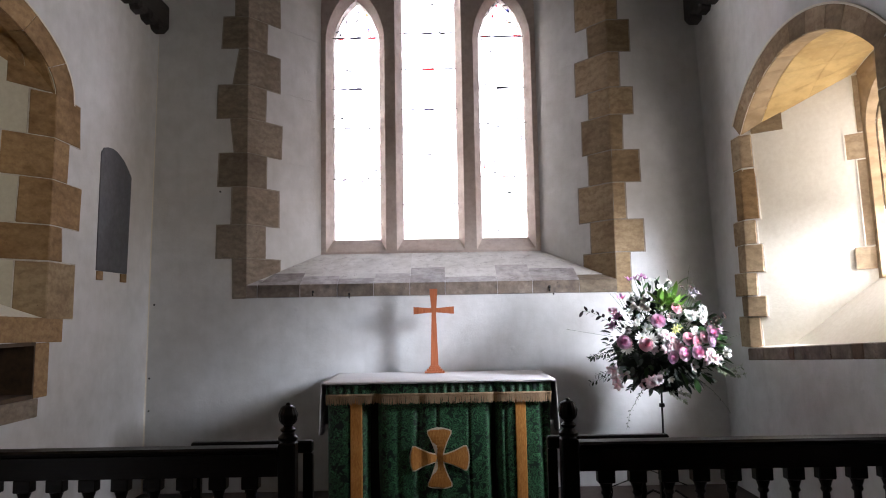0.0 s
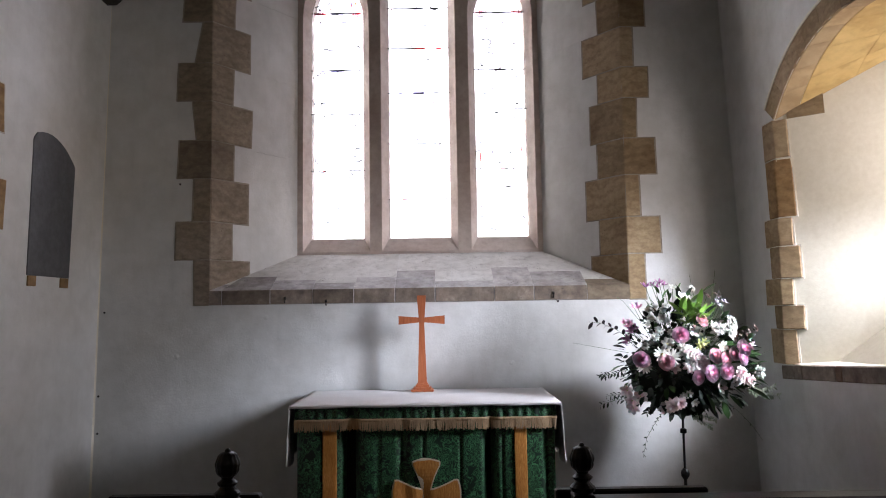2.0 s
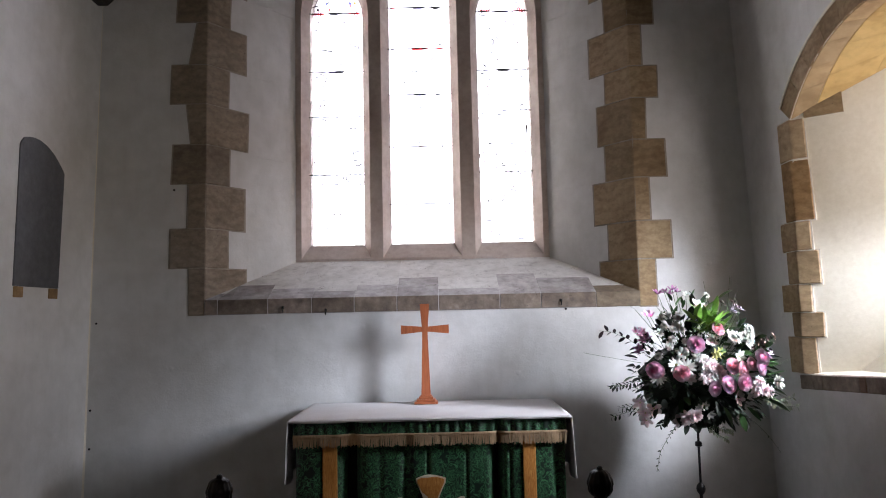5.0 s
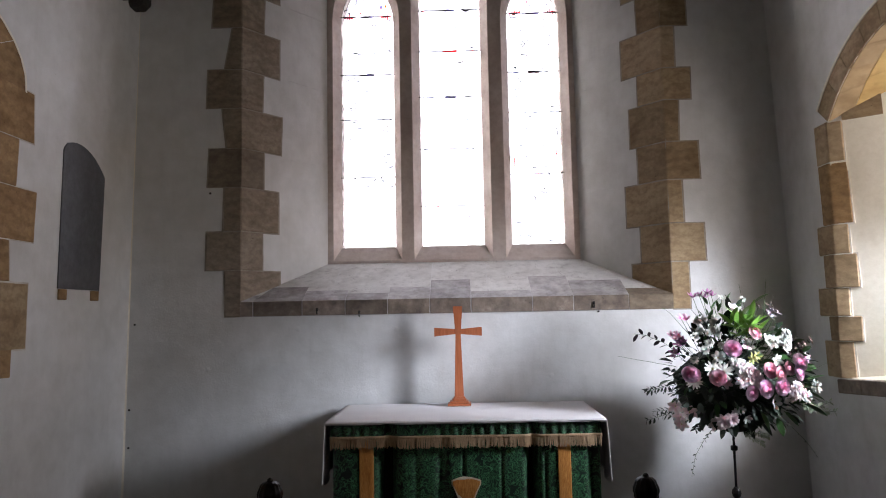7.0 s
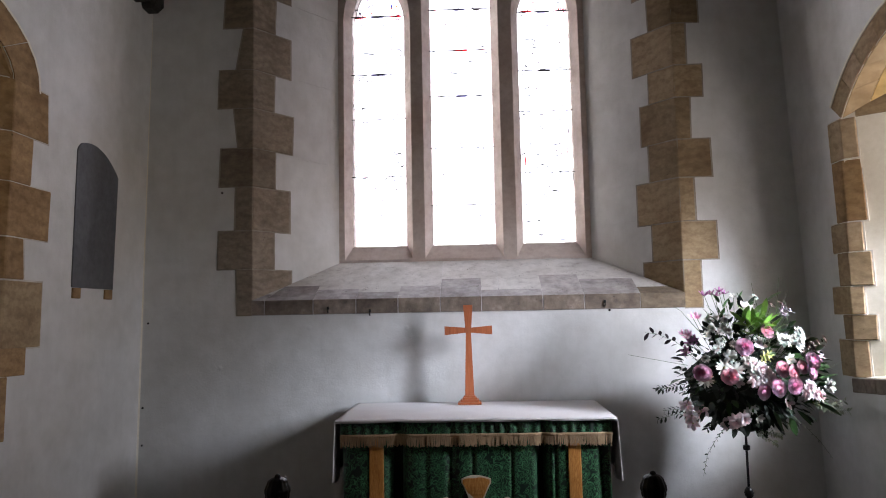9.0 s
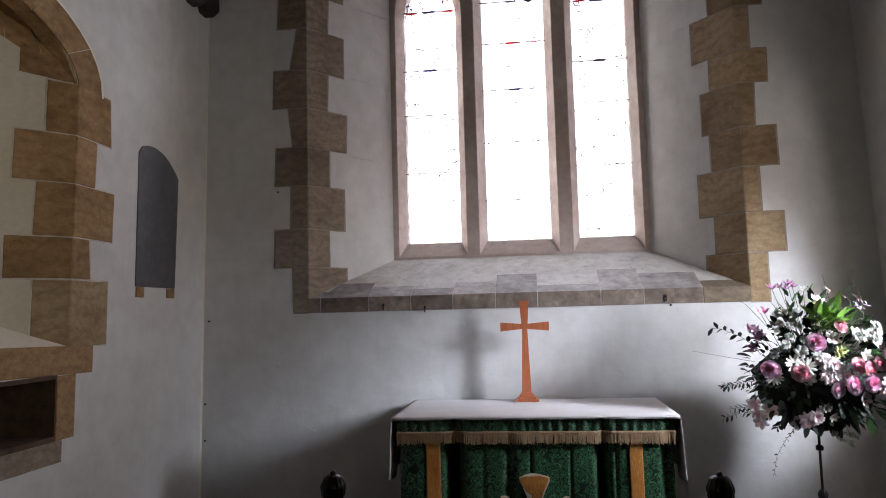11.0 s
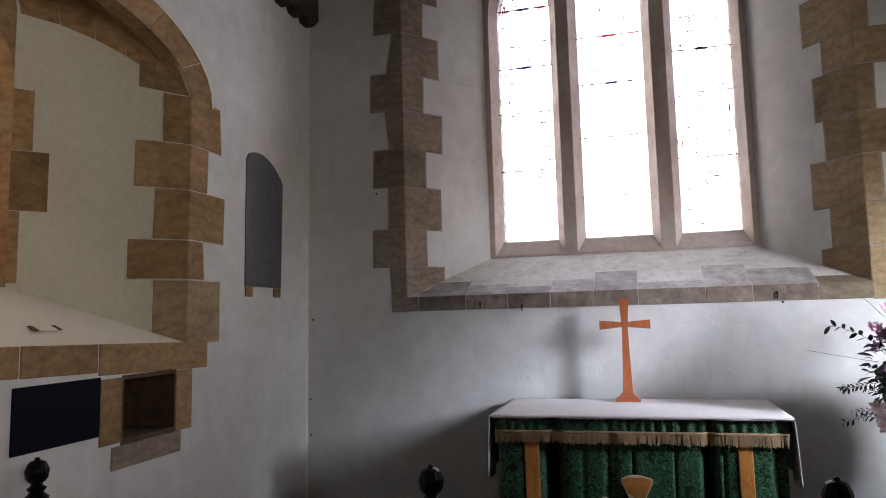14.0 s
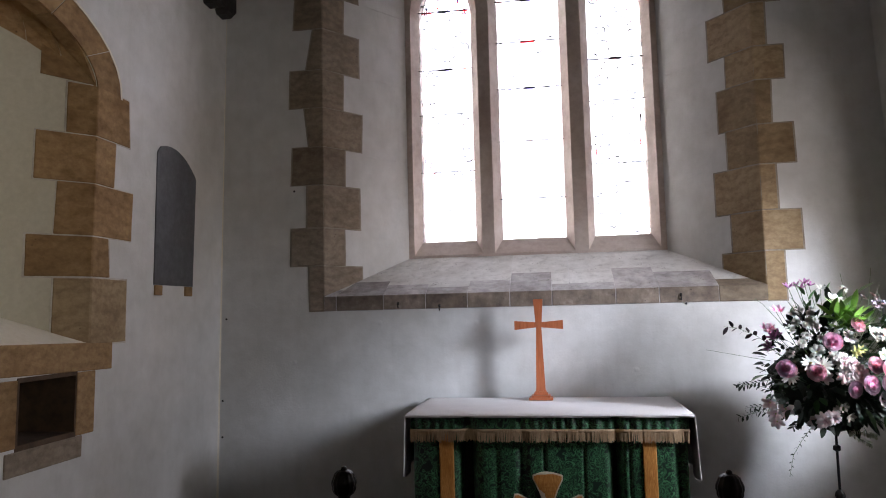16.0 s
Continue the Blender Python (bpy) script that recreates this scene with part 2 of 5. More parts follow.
def brocade():
    """Dark green silk with a lighter scrolling damask figure, repeated in stripes of leaves."""
    m, n, l, b = material("green_brocade", 0.42)
    tc = n.new("ShaderNodeTexCoord")
    w = n.new("ShaderNodeTexNoise")
    w.inputs["Scale"].default_value, w.inputs["Detail"].default_value, w.inputs["Distortion"].default_value = 23, 0.6, 1.2
    l.new(tc.outputs["Object"], w.inputs["Vector"])
    dark, lite = (0.002, 0.014, 0.007), (0.075, 0.25, 0.11)
    bands = [(0.30, dark), (0.335, lite), (0.37, dark), (0.41, dark), (0.435, lite), (0.465, dark), (0.50, dark), (0.52, lite), (0.56, lite), (0.575, dark), (0.62, dark), (0.65, lite), (0.69, dark)]
    vo, mx = n.new("ShaderNodeTexVoronoi"), n.new("ShaderNodeMath")
    vo.inputs["Scale"].default_value = 11
    l.new(tc.outputs["Object"], vo.inputs["Vector"])
    mx.operation = "MULTIPLY_ADD"
    l.new(vo.outputs["Distance"], mx.inputs[0])
    mx.inputs[1].default_value = 0.42
    l.new(w.outputs["Fac"], mx.inputs[2])
    rolled = n.new("ShaderNodeMath")
    rolled.operation = "SUBTRACT"
    l.new(mx.outputs[0], rolled.inputs[0])
    rolled.inputs[1].default_value = 0.17
    fig = ramp(n, l, rolled.outputs[0], bands)
    fine = noise_tex(n, l, 240, 3)
    l.new(mixed(n, l, fig, ramp(n, l, fine, [(0.3, (0.6, 0.6, 0.6)), (0.7, (1.0, 1.0, 1.0))]), 1.0, "MULTIPLY"), b.inputs["Base Color"])
    b.inputs["Sheen Weight"].default_value = 0.25
    b.inputs["Sheen Roughness"].default_value = 0.4
    bump(n, l, b, w.outputs["Fac"], 0.25, 0.002)
    return m


BROCADE = brocade()


def petal(name, inner, outer, rough=0.55, radial=False):
    m, n, l, b = material(name, rough)
    t = noise_tex(n, l, 30, 3)
    if radial:
        tc, ln = n.new("ShaderNodeTexCoord"), n.new("ShaderNodeVectorMath")
        ln.operation = "LENGTH"
        l.new(tc.outputs["Object"], ln.inputs[0])
        t = ln.outputs["Value"]
    oi = n.new("ShaderNodeObjectInfo")
    tone = ramp(n, l, oi.outputs["Random"], [(0.0, (0.8, 0.8, 0.8)), (1.0, (1.05, 1.05, 1.05))])
    l.new(mixed(n, l, ramp(n, l, t, [(0.3, inner), (0.7, outer)]), tone, 1.0, "MULTIPLY"), b.inputs["Base Color"])
    b.inputs["Subsurface Weight"].default_value = 0.3
    b.inputs["Subsurface Radius"].default_value = (0.01, 0.006, 0.006)
    return m


PINK = petal("pink_petal", (1.0, 0.36, 0.62), (1.0, 0.70, 0.86), 0.55, True)
CORAL = petal("coral_petal", (1.0, 0.40, 0.52), (1.0, 0.66, 0.74), 0.55, True)
PALE = petal("pale_pink_petal", (0.86, 0.60, 0.66), (0.92, 0.80, 0.81), 0.55, True)
WHITE = petal("white_petal", (0.50, 0.52, 0.45), (0.64, 0.64, 0.60))
MAUVE = petal("mauve_petal", (0.40, 0.13, 0.34), (0.58, 0.28, 0.50))
LILAC = petal("lilac_petal", (0.30, 0.26, 0.34), (0.42, 0.38, 0.45))
LIME = petal("lime_petal", (0.40, 0.42, 0.12), (0.55, 0.55, 0.22))
BROWN = petal("brown_seedhead", (0.05, 0.025, 0.02), (0.10, 0.05, 0.045))
EYE_DARK = petal("flower_eye", (0.10, 0.08, 0.02), (0.25, 0.20, 0.05))
LEAF_L = petal("light_leaf", (0.14, 0.30, 0.04), (0.26, 0.46, 0.10), 0.4)
LEAF_M = petal("green_leaf", (0.03, 0.085, 0.025), (0.065, 0.14, 0.04), 0.4)
# dark leaf green, taken near black so the foliage's shade is included
LEAF_D = petal("dark_shaded_leaf", (0.008, 0.018, 0.010), (0.018, 0.036, 0.018), 0.6)
LEAF_S = petal("silvery_leaf", (0.30, 0.36, 0.25), (0.45, 0.50, 0.38), 0.5)
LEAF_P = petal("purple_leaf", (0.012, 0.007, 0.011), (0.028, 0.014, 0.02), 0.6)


def glass(name, colour, gloss=0.06):
    m, n, l, b = material(name)
    n.remove(b)
    tr, gl, mx = n.new("ShaderNodeBsdfTransparent"), n.new("ShaderNodeBsdfGlossy"), n.new("ShaderNodeMixShader")
    t = noise_tex(n, l, 9, 4)
    lo = tuple(c * 0.6 for c in colour)
    l.new(ramp(n, l, t, [(0.3, lo), (0.65, colour)]), tr.inputs["Color"])
    gl.inputs["Roughness"].default_value = 0.15
    mx.inputs[0].default_value = gloss
    l.new(tr.outputs[0], mx.inputs[1])
    l.new(gl.outputs[0], mx.inputs[2])
    l.new(mx.outputs[0], n["Material Output"].inputs["Surface"])
    return m


CLEAR = glass("pale_glass", (0.95, 0.95, 0.96))
G_RED = glass("red_glass", (0.36, 0.010, 0.012))
G_HAZE = glass("dusky_blue_glass", (0.20, 0.19, 0.34))
G_ROSE = glass("bright_red_glass", (0.75, 0.05, 0.07))
G_BLUE = glass("blue_glass", (0.05, 0.10, 0.60))
G_TEAL = glass("teal_glass", (0.03, 0.21, 0.30))
G_GOLD = glass("gold_glass", (0.66, 0.36, 0.045))
G_CREAM = glass("cream_glass", (0.60, 0.54, 0.42))
G_GREEN = glass("green_glass", (0.085, 0.13, 0.03))
G_WINE = glass("wine_glass", (0.11, 0.006, 0.014))
G_PLUM = glass("plum_glass", (0.30, 0.13, 0.12))


def glow(name, colour, strength):
    m, n, l, b = material(name)
    n.remove(b)
    e = n.new("ShaderNodeEmission")
    t = noise_tex(n, l, 0.4, 4)
    l.new(ramp(n, l, t, [(0.3, tuple(c * 0.92 for c in colour)), (0.7, colour)]), e.inputs["Color"])
    e.inputs["Strength"].default_value = strength
    l.new(e.outputs[0], n["Material Output"].inputs["Surface"])
    return m


SKY_E = glow("overcast_sky_east", (0.95, 0.96, 1.0), 7.0)
SKY_N = glow("overcast_sky_north", (1.0, 0.96, 0.86), 16.0)


# ---- building helpers ----
def mesh_of(bm, name, mat, smooth=False):
    me = bpy.data.meshes.new(name)
    bmesh.ops.recalc_face_normals(bm, faces=bm.faces)
    bm.to_mesh(me)
    bm.free()
    if mat:
        me.materials.append(mat)
    if smooth:
        for p in me.polygons:
            p.use_smooth = True
    return me


def part(name, bm, mat, parent=None, label="", smooth=False):
    """Links a bmesh, or a mesh that is shared, as one mesh object under a thing or a part."""
    me = bm if isinstance(bm, bpy.types.Mesh) else mesh_of(bm, name, mat, smooth)
    ob = new(name, me)
    if parent:
        ob.parent = parent
    if label:
        tagged(ob, label)
    return ob


def thing(name, label, category, group="", at=(0, 0, 0), kind=""):
    ob = new(name)
    ob.empty_display_size = 0.1
    ob.matrix_world = pose(*at)
    return tagged(ob, label, category, group, kind)


def box(bm, x0, x1, y0, y1, z0, z1, bevel=0.0, seg=1):
    r = bmesh.ops.create_cube(bm, size=1.0)
    vs = r["verts"]
    for v in vs:
        v.co = Vector((x0 + (v.co.x + 0.5) * (x1 - x0), y0 + (v.co.y + 0.5) * (y1 - y0), z0 + (v.co.z + 0.5) * (z1 - z0)))
    if bevel:
        es = list({e for v in vs for e in v.link_edges})
        bmesh.ops.bevel(bm, geom=es, offset=bevel, segments=seg, affect="EDGES", profile=0.5)
    return vs


def prism(bm, low, high):
    """A solid between two equal loops of points, closed at both ends."""
    a, b = [bm.verts.new(p) for p in low], [bm.verts.new(p) for p in high]
    n = len(a)
    bm.faces.new(a)
    bm.faces.new(b[::-1])
    for i in range(n):
        bm.faces.new((a[i], b[i], b[(i + 1) % n], a[(i + 1) % n]))


def lathe(bm, profile, seg=16, at=(0, 0, 0)):
    """Turns (radius, height) pairs round the upright axis."""
    rings = []
    for r, z in profile:
        rings.append([bm.verts.new((at[0] + r * math.cos(2 * math.pi * i / seg), at[1] + r * math.sin(2 * math.pi * i / seg), at[2] + z)) for i in range(seg)])
    for a, b in zip(rings, rings[1:]):
        for i in range(seg):
            bm.faces.new((a[i], a[(i + 1) % seg], b[(i + 1) % seg], b[i]))
    bm.faces.new(rings[0][::-1])
    bm.faces.new(rings[-1])


def tube(bm, pts, r0, r1=None, seg=6):
    """A round stem along points, tapering from r0 to r1."""
    r1 = r0 if r1 is None else r1
    pts = [Vector(p) for p in pts]
    rings = []
    for i, p in enumerate(pts):
        d = (pts[min(i + 1, len(pts) - 1)] - pts[max(i - 1, 0)]).normalized()
        u = d.orthogonal().normalized()
        w = d.cross(u)
        r = r0 + (r1 - r0) * i / (len(pts) - 1)
        rings.append([bm.verts.new(p + r * (math.cos(2 * math.pi * k / seg) * u + math.sin(2 * math.pi * k / seg) * w)) for k in range(seg)])
    for a, b in zip(rings, rings[1:]):
        for k in range(seg):
            bm.faces.new((a[k], a[(k + 1) % seg], b[(k + 1) % seg], b[k]))
    bm.faces.new(rings[0][::-1])
    bm.faces.new(rings[-1])


def arch(c, hw, bl, br, spring, apex, n=10, bottoms=4):
    """An arched opening as a loop (u, v), from its left foot over the crown to its right foot and back along the sill."""
    h = apex - spring
    left = []
    for i in range(n + 1):
        f = i / n
        if h >= hw:
            k = (h * h - hw * hw) / (2 * hw)
            r = hw + k
            a = f * math.atan2(h, k)
            left.append((-r * math.cos(a) + k, r * math.sin(a)))
        else:
            left.append((-hw * math.cos(f * math.pi / 2), h * math.sin(f * math.pi / 2) ** 0.92))
    pts = [(c - hw, bl)] + [(c + x, spring + z) for x, z in left] + [(c - x, spring + z) for x, z in left[-2::-1]] + [(c + hw, br)]
    for i in range(1, bottoms):
        f = i / bottoms
        pts.append((c + hw - 2 * hw * f, br + (bl - br) * f))
    return pts


def plate(bm, outer, fronts, backs, f, d0, d1, bow=0.0, head=99.0, rings_=4):
    """A wall between depths d0 and d1 with openings that may splay from front to back. f(u, v, d) gives the place.
    bow: how far the first opening's head, above the height head, rises between its two ends."""
    def side(loops, d):
        made, edges = [], []
        for lp in loops:
            vs = [bm.verts.new(f(u, v, d)) for u, v in lp]
            made.append(vs)
            edges += [bm.edges.new((vs[i], vs[(i + 1) % len(vs)])) for i in range(len(vs))]
        bmesh.ops.triangle_fill(bm, use_beauty=True, use_dissolve=False, edges=edges)
        return made
    a, b = side([outer] + fronts, d0), side([outer] + backs, d1)
    for m, (va, vb) in enumerate(zip(a, b)):
        n = len(va)
        rings = [va]
        if head < 99 and m == 1:
            for t in [(k + 1) / (rings_ + 1) for k in range(rings_)]:
                rings.append([bm.verts.new(f(p[0] + (q[0] - p[0]) * t, p[1] + (q[1] - p[1]) * t + (4 * bow * t * (1 - t) if p[1] > head else 0), d0 + (d1 - d0) * t)) for p, q in zip(fronts[0], backs[0])])
        rings.append(vb)
        for r0, r1 in zip(rings, rings[1:]):
            for i in range(n):
                bm.faces.new((r0[i], r0[(i + 1) % n], r1[(i + 1) % n], r1[i]))


def lean(bm, k):
    for v in bm.verts:
        v.co.x += k * v.co.z


LEAN_N, LEAN_S = 0.018, -0.036
XN, XS = -2.58, 2.53


def east(u, v, d):
    return Vector((u, d, v))


def north(u, v, d):
    return Vector((XN - d, u, v))


def south(u, v, d):
    return Vector((XS + d, u, v))


def arch_at(a, f):
    """The point at f (0 to 1) along an arch, west to east: (centre, half width, spring, apex), or a bow (centre, radius, its centre's height, half angle, 0)."""
    if len(a) == 5:
        t = radians(a[3]) * (1 - 2 * f)
        return a[0] - a[1] * math.sin(t), a[2] + a[1] * math.cos(t)
    c, hw, s, ap = a
    t = f * math.pi
    return c - hw * math.cos(t), s + (ap - s) * math.sin(t) ** 0.92


S_IN, S_OUT, S_EDGE = (-1.635, 1.2125, 2.0575, 47.9, 0), (-1.635, 1.3525, 2.0575, 47.9, 0), (-1.635, 1.366, 2.0575, 47.9, 0)
S_BACK = (-1.74, 1.25, 2.05, 23.1, 0)


# ---- the large structure ----
def gable(x0, x1):
    return [(x0, -0.5), (x1, -0.5), (x1, 4.2), (0, 7.2), (x0, 4.2)]


def build_walls():
    # east wall with its splayed window opening
    bm = bmesh.new()
    front = arch(-0.055, 1.635, 1.78, 1.78, 4.55, 6.1)
    back = arch(-0.065, 1.085, 2.10, 2.10, 4.62, 5.8)
    plate(bm, gable(-3.4, 3.4), [front], [back], east, 0, 0.70)
    we = tagged(part("wall_east", bm, PLASTER), "limewashed plaster east wall round a tall splayed window", "wall", kind="structure")
    # north wall with the window and the aumbry
    bm = bmesh.new()
    fr = arch(-2.60, 0.985, 1.56, 1.51, 2.97, 3.35)
    bk = arch(-2.60, 0.29, 1.84, 1.84, 3.35, 3.54)
    nf = [(-2.15, 1.02), (-1.71, 1.01), (-1.71, 1.35), (-2.15, 1.36)]
    plate(bm, [(-13, -0.5), (0.0, -0.5), (0.0, 4.2), (-13, 4.2)], [fr, nf], [bk, nf], north, 0, 0.62, 0.085, 2.9)
    lean(bm, LEAN_N)
    bm.normal_update()
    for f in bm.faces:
        # splays take the dim yellow-lit colour, the sill the brighter one
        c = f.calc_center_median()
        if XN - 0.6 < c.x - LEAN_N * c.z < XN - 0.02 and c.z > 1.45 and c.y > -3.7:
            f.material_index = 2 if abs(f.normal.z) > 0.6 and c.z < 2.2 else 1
    wn_ = tagged(part("wall_north", bm, PLASTER), "off-white plaster north wall with an arched window recess", "wall", kind="structure")
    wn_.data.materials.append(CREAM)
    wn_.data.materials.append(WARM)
    # fillet added down the corner with the east wall, paler to draw its light-caught edge
    bm = bmesh.new()
    prism(bm, [(XN - 0.01, 0.01, -0.1), (XN + 0.024, 0.01, -0.1), (XN - 0.01, -0.022, -0.1)], [(XN - 0.01, 0.01, 4.2), (XN + 0.012, 0.01, 4.2), (XN - 0.01, -0.012, 4.2)])
    lean(bm, LEAN_N)
    part("plaster_fillet", bm, WARM, wn_)
    for b in ((XN - 0.40, XN - 0.34, -2.2, -1.66, 0.95, 1.42), (XN - 0.345, XN + 0.004, -2.152, -2.138, 1.004, 1.362), (XN - 0.345, XN + 0.004, -1.722, -1.708, 1.004, 1.362),
              (XN - 0.345, XN + 0.004, -2.138, -1.722, 1.004, 1.032), (XN - 0.345, XN + 0.004, -2.138, -1.722, 1.338, 1.362)):
        bm = bmesh.new()
        box(bm, *b)
        lean(bm, LEAN_N)
        part("aumbry_lining", bm, LINING, wn_)
    # south wall
    bm = bmesh.new()
    def opening(bow, west, east_):
        pts = [arch_at(bow, i / 20) for i in range(21)]
        def jamb(p, q):
            return [(p[0] + (q[0] - p[0]) * i / 12, p[1] + (q[1] - p[1]) * i / 12) for i in range(12)]
        return jamb(west, pts[0]) + pts + jamb(east_, pts[-1])[::-1] + [(east_[0] + (west[0] - east_[0]) * i / 4, east_[1] + (west[1] - east_[1]) * i / 4) for i in (1, 2, 3)]
    fr = opening(S_IN, (-2.47, 1.295), (-0.585, 1.185))
    bk = opening(S_BACK, (-2.23, 1.295), (-1.25, 1.185))
    # opening of the added nave window, out of view
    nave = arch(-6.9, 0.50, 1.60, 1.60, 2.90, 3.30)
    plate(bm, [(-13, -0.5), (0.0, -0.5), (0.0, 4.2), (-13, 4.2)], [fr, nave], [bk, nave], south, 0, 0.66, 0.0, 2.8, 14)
    lean(bm, LEAN_S)
    bm.normal_update()
    # recess faces get the warmer limewash, which carries the warm light there as colour
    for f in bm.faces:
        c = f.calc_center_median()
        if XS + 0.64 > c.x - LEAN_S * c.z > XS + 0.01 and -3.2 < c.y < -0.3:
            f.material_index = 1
    ws = tagged(part("wall_south", bm, PLASTER), "off-white plaster south wall with a deep arched window recess", "wall", kind="structure")
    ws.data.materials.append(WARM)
    bm = bmesh.new()
    box(bm, -3.4, 3.4, -13.4, -13.0, -0.5, 4.2)
    prism(bm, [(-3.4, -13.4, 4.2), (3.4, -13.4, 4.2), (0, -13.4, 7.2)], [(-3.4, -13.0, 4.2), (3.4, -13.0, 4.2), (0, -13.0, 7.2)])
    tagged(part("wall_west", bm, STONE), "plain stone west wall", "wall", kind="structure")
    # floors and steps
    bm = bmesh.new()
    box(bm, -3.3, 3.3, -3.1, 0.6, -0.5, 0.0)
    box(bm, -3.3, 3.3, -5.75, -3.1, -0.5, -0.12)
    box(bm, -3.3, 3.3, -13.2, -5.75, -0.5, -0.26)
    tagged(part("floor", bm, FLOORING), "dark worn clay tile chancel floor in shallow steps", "floor", kind="structure")
    bm = bmesh.new()
    for s in (-1, 1):
        prism(bm, [(s * 3.4, -13.4, 4.2), (0, -13.4, 7.2), (0, -13.4, 7.3), (s * 3.4, -13.4, 4.3)], [(s * 3.4, 0.9, 4.2), (0, 0.9, 7.2), (0, 0.9, 7.3), (s * 3.4, 0.9, 4.3)])
    tagged(part("ceiling", bm, BOARDS), "dark boarded timber roof", "ceiling", kind="structure")
    return we, wn_, ws


WALL_E, WALL_N, WALL_S = build_walls()


def backdrops():
    for nm, mat, b in (("backdrop_east", SKY_E, (-16, 16, 9, 9.1, -2, 45)), ("backdrop_north", SKY_N, (-9.1, -9, -9, 8.9, -2, 14))):
        bm = bmesh.new()
        box(bm, *b)
        tagged(part(nm, bm, mat), "bright overcast sky beyond the window", "sky", kind="structure")


backdrops()


def wall_plate_beam(name, x, s):
    bm = bmesh.new()
    box(bm, min(x, x - s * 0.16), max(x, x - s * 0.16), -12.9, -0.01, 4.10, 4.34, 0.02)
    y = -0.05
    while y > -6:
        box(bm, min(x, x - s * 0.19), max(x, x - s * 0.19), y - 0.15, y, 4.055, 4.15, 0.025)
        y -= 0.21
    return tagged(part(name, bm, BEAM), "blackened oak wall plate along the head of the wall", "beam", kind="structure")


wall_plate_beam("wall_plate_north", XN + 4.1 * LEAN_N + 0.10, 1)
wall_plate_beam("wall_plate_south", XS + 4.1 * LEAN_S - 0.10, -1)


RQ = random.Random(21)


def quoin(parent, P, fd, fn, rd, rn, a0, a1, b, z0, z1, k=0.0, proud=0.006, mat=STONE):
    """One corner stone with worn, slightly uneven edges in a thin lime joint: a0 and a1 along the wall's face at foot and head, b along the reveal."""
    P, fd, fn, rd, rn = (Vector((*q, 0)) for q in (P, fd, fn, rd, rn))
    den = fd.x * rd.y - fd.y * rd.x

    def loop(a, b_, z, lift):
        d = (rn - fn) * lift
        C = P + fn * lift + fd * ((d.x * rd.y - d.y * rd.x) / den)
        pts = [P + fd * a + fn * lift, C, P + rd * b_ + rn * lift, P + rd * b_ - rn * 0.04, P - rn * 0.03 - fn * 0.03, P + fd * a - fn * 0.04]
        return [Vector((p.x + k * z, p.y, z)) for p in pts]
    a0, a1, b0, b1 = a0 + RQ.uniform(-.006, .006), a1 + RQ.uniform(-.006, .006), b + RQ.uniform(-.006, .006), b + RQ.uniform(-.006, .006)
    bm = bmesh.new()
    prism(bm, loop(a0, b0, z0 + 0.0015, proud), loop(a1, b1, z1 - 0.0015, proud))
    bmesh.ops.bevel(bm, geom=list(bm.edges), offset=RQ.uniform(0.004, 0.008), segments=1, affect="EDGES")
    long = [e for e in bm.edges if e.calc_length() > 0.09]
    bmesh.ops.subdivide_edges(bm, edges=long, cuts=2)
    for v in bm.verts:
        j = noise.noise(v.co * 19 + Vector((P.x, z0, 0)))
        v.co += (fd + rd) * (0.004 * j)
    ob = part("quoin_stone", bm, mat, parent)
    bm = bmesh.new()
    g, lift = RQ.uniform(0.005, 0.010), proud * RQ.uniform(0.42, 0.55)
    prism(bm, loop(a0 + g, b0 + g, z0 - 0.004, lift), loop(a1 + g, b1 + g, z1 + 0.004, lift))
    part("mortar", bm, MORTAR_D if parent is WALL_E else MORTAR, parent)
    return ob


def unit(x, y):
    n = math.hypot(x, y)
    return (x / n, y / n)


E_LEFT = [(1.665, 2.02, .12, .12, .37), (2.02, 2.32, .27, .265, .205), (2.32, 2.665, .135, .135, .36), (2.665, 2.97, .26, .255, .21), (2.97, 3.29, .12, .15, .385),
          (3.29, 3.60, .275, .27, .20), (3.60, 3.94, .13, .07, .36), (3.94, 4.24, .24, .22, .21), (4.24, 4.55, .12, .12, .36)]
E_RIGHT = [(1.66, 2.02, .125, .13, .36), (2.02, 2.31, .26, .255, .27), (2.31, 2.645, .11, .11, .40), (2.645, 2.94, .245, .24, .26), (2.94, 3.265, .10, .105, .33),
           (3.265, 3.52, .215, .21, .24), (3.52, 3.85, .10, .10, .39), (3.85, 4.15, .20, .20, .22), (4.15, 4.55, .10, .10, .36)]
for z0, z1, a0, a1, b in E_LEFT:
    quoin(WALL_E, (-1.69, 0), (-1, 0), (0, -1), unit(0.54, 0.70), unit(0.70, -0.54), a0, a1, b, z0, z1, mat=STONE_G)
for z0, z1, a0, a1, b in E_RIGHT:
    quoin(WALL_E, (1.58, 0), (1, 0), (0, -1), unit(-0.56, 0.70), unit(-0.70, -0.56), a0, a1, b, z0, z1)


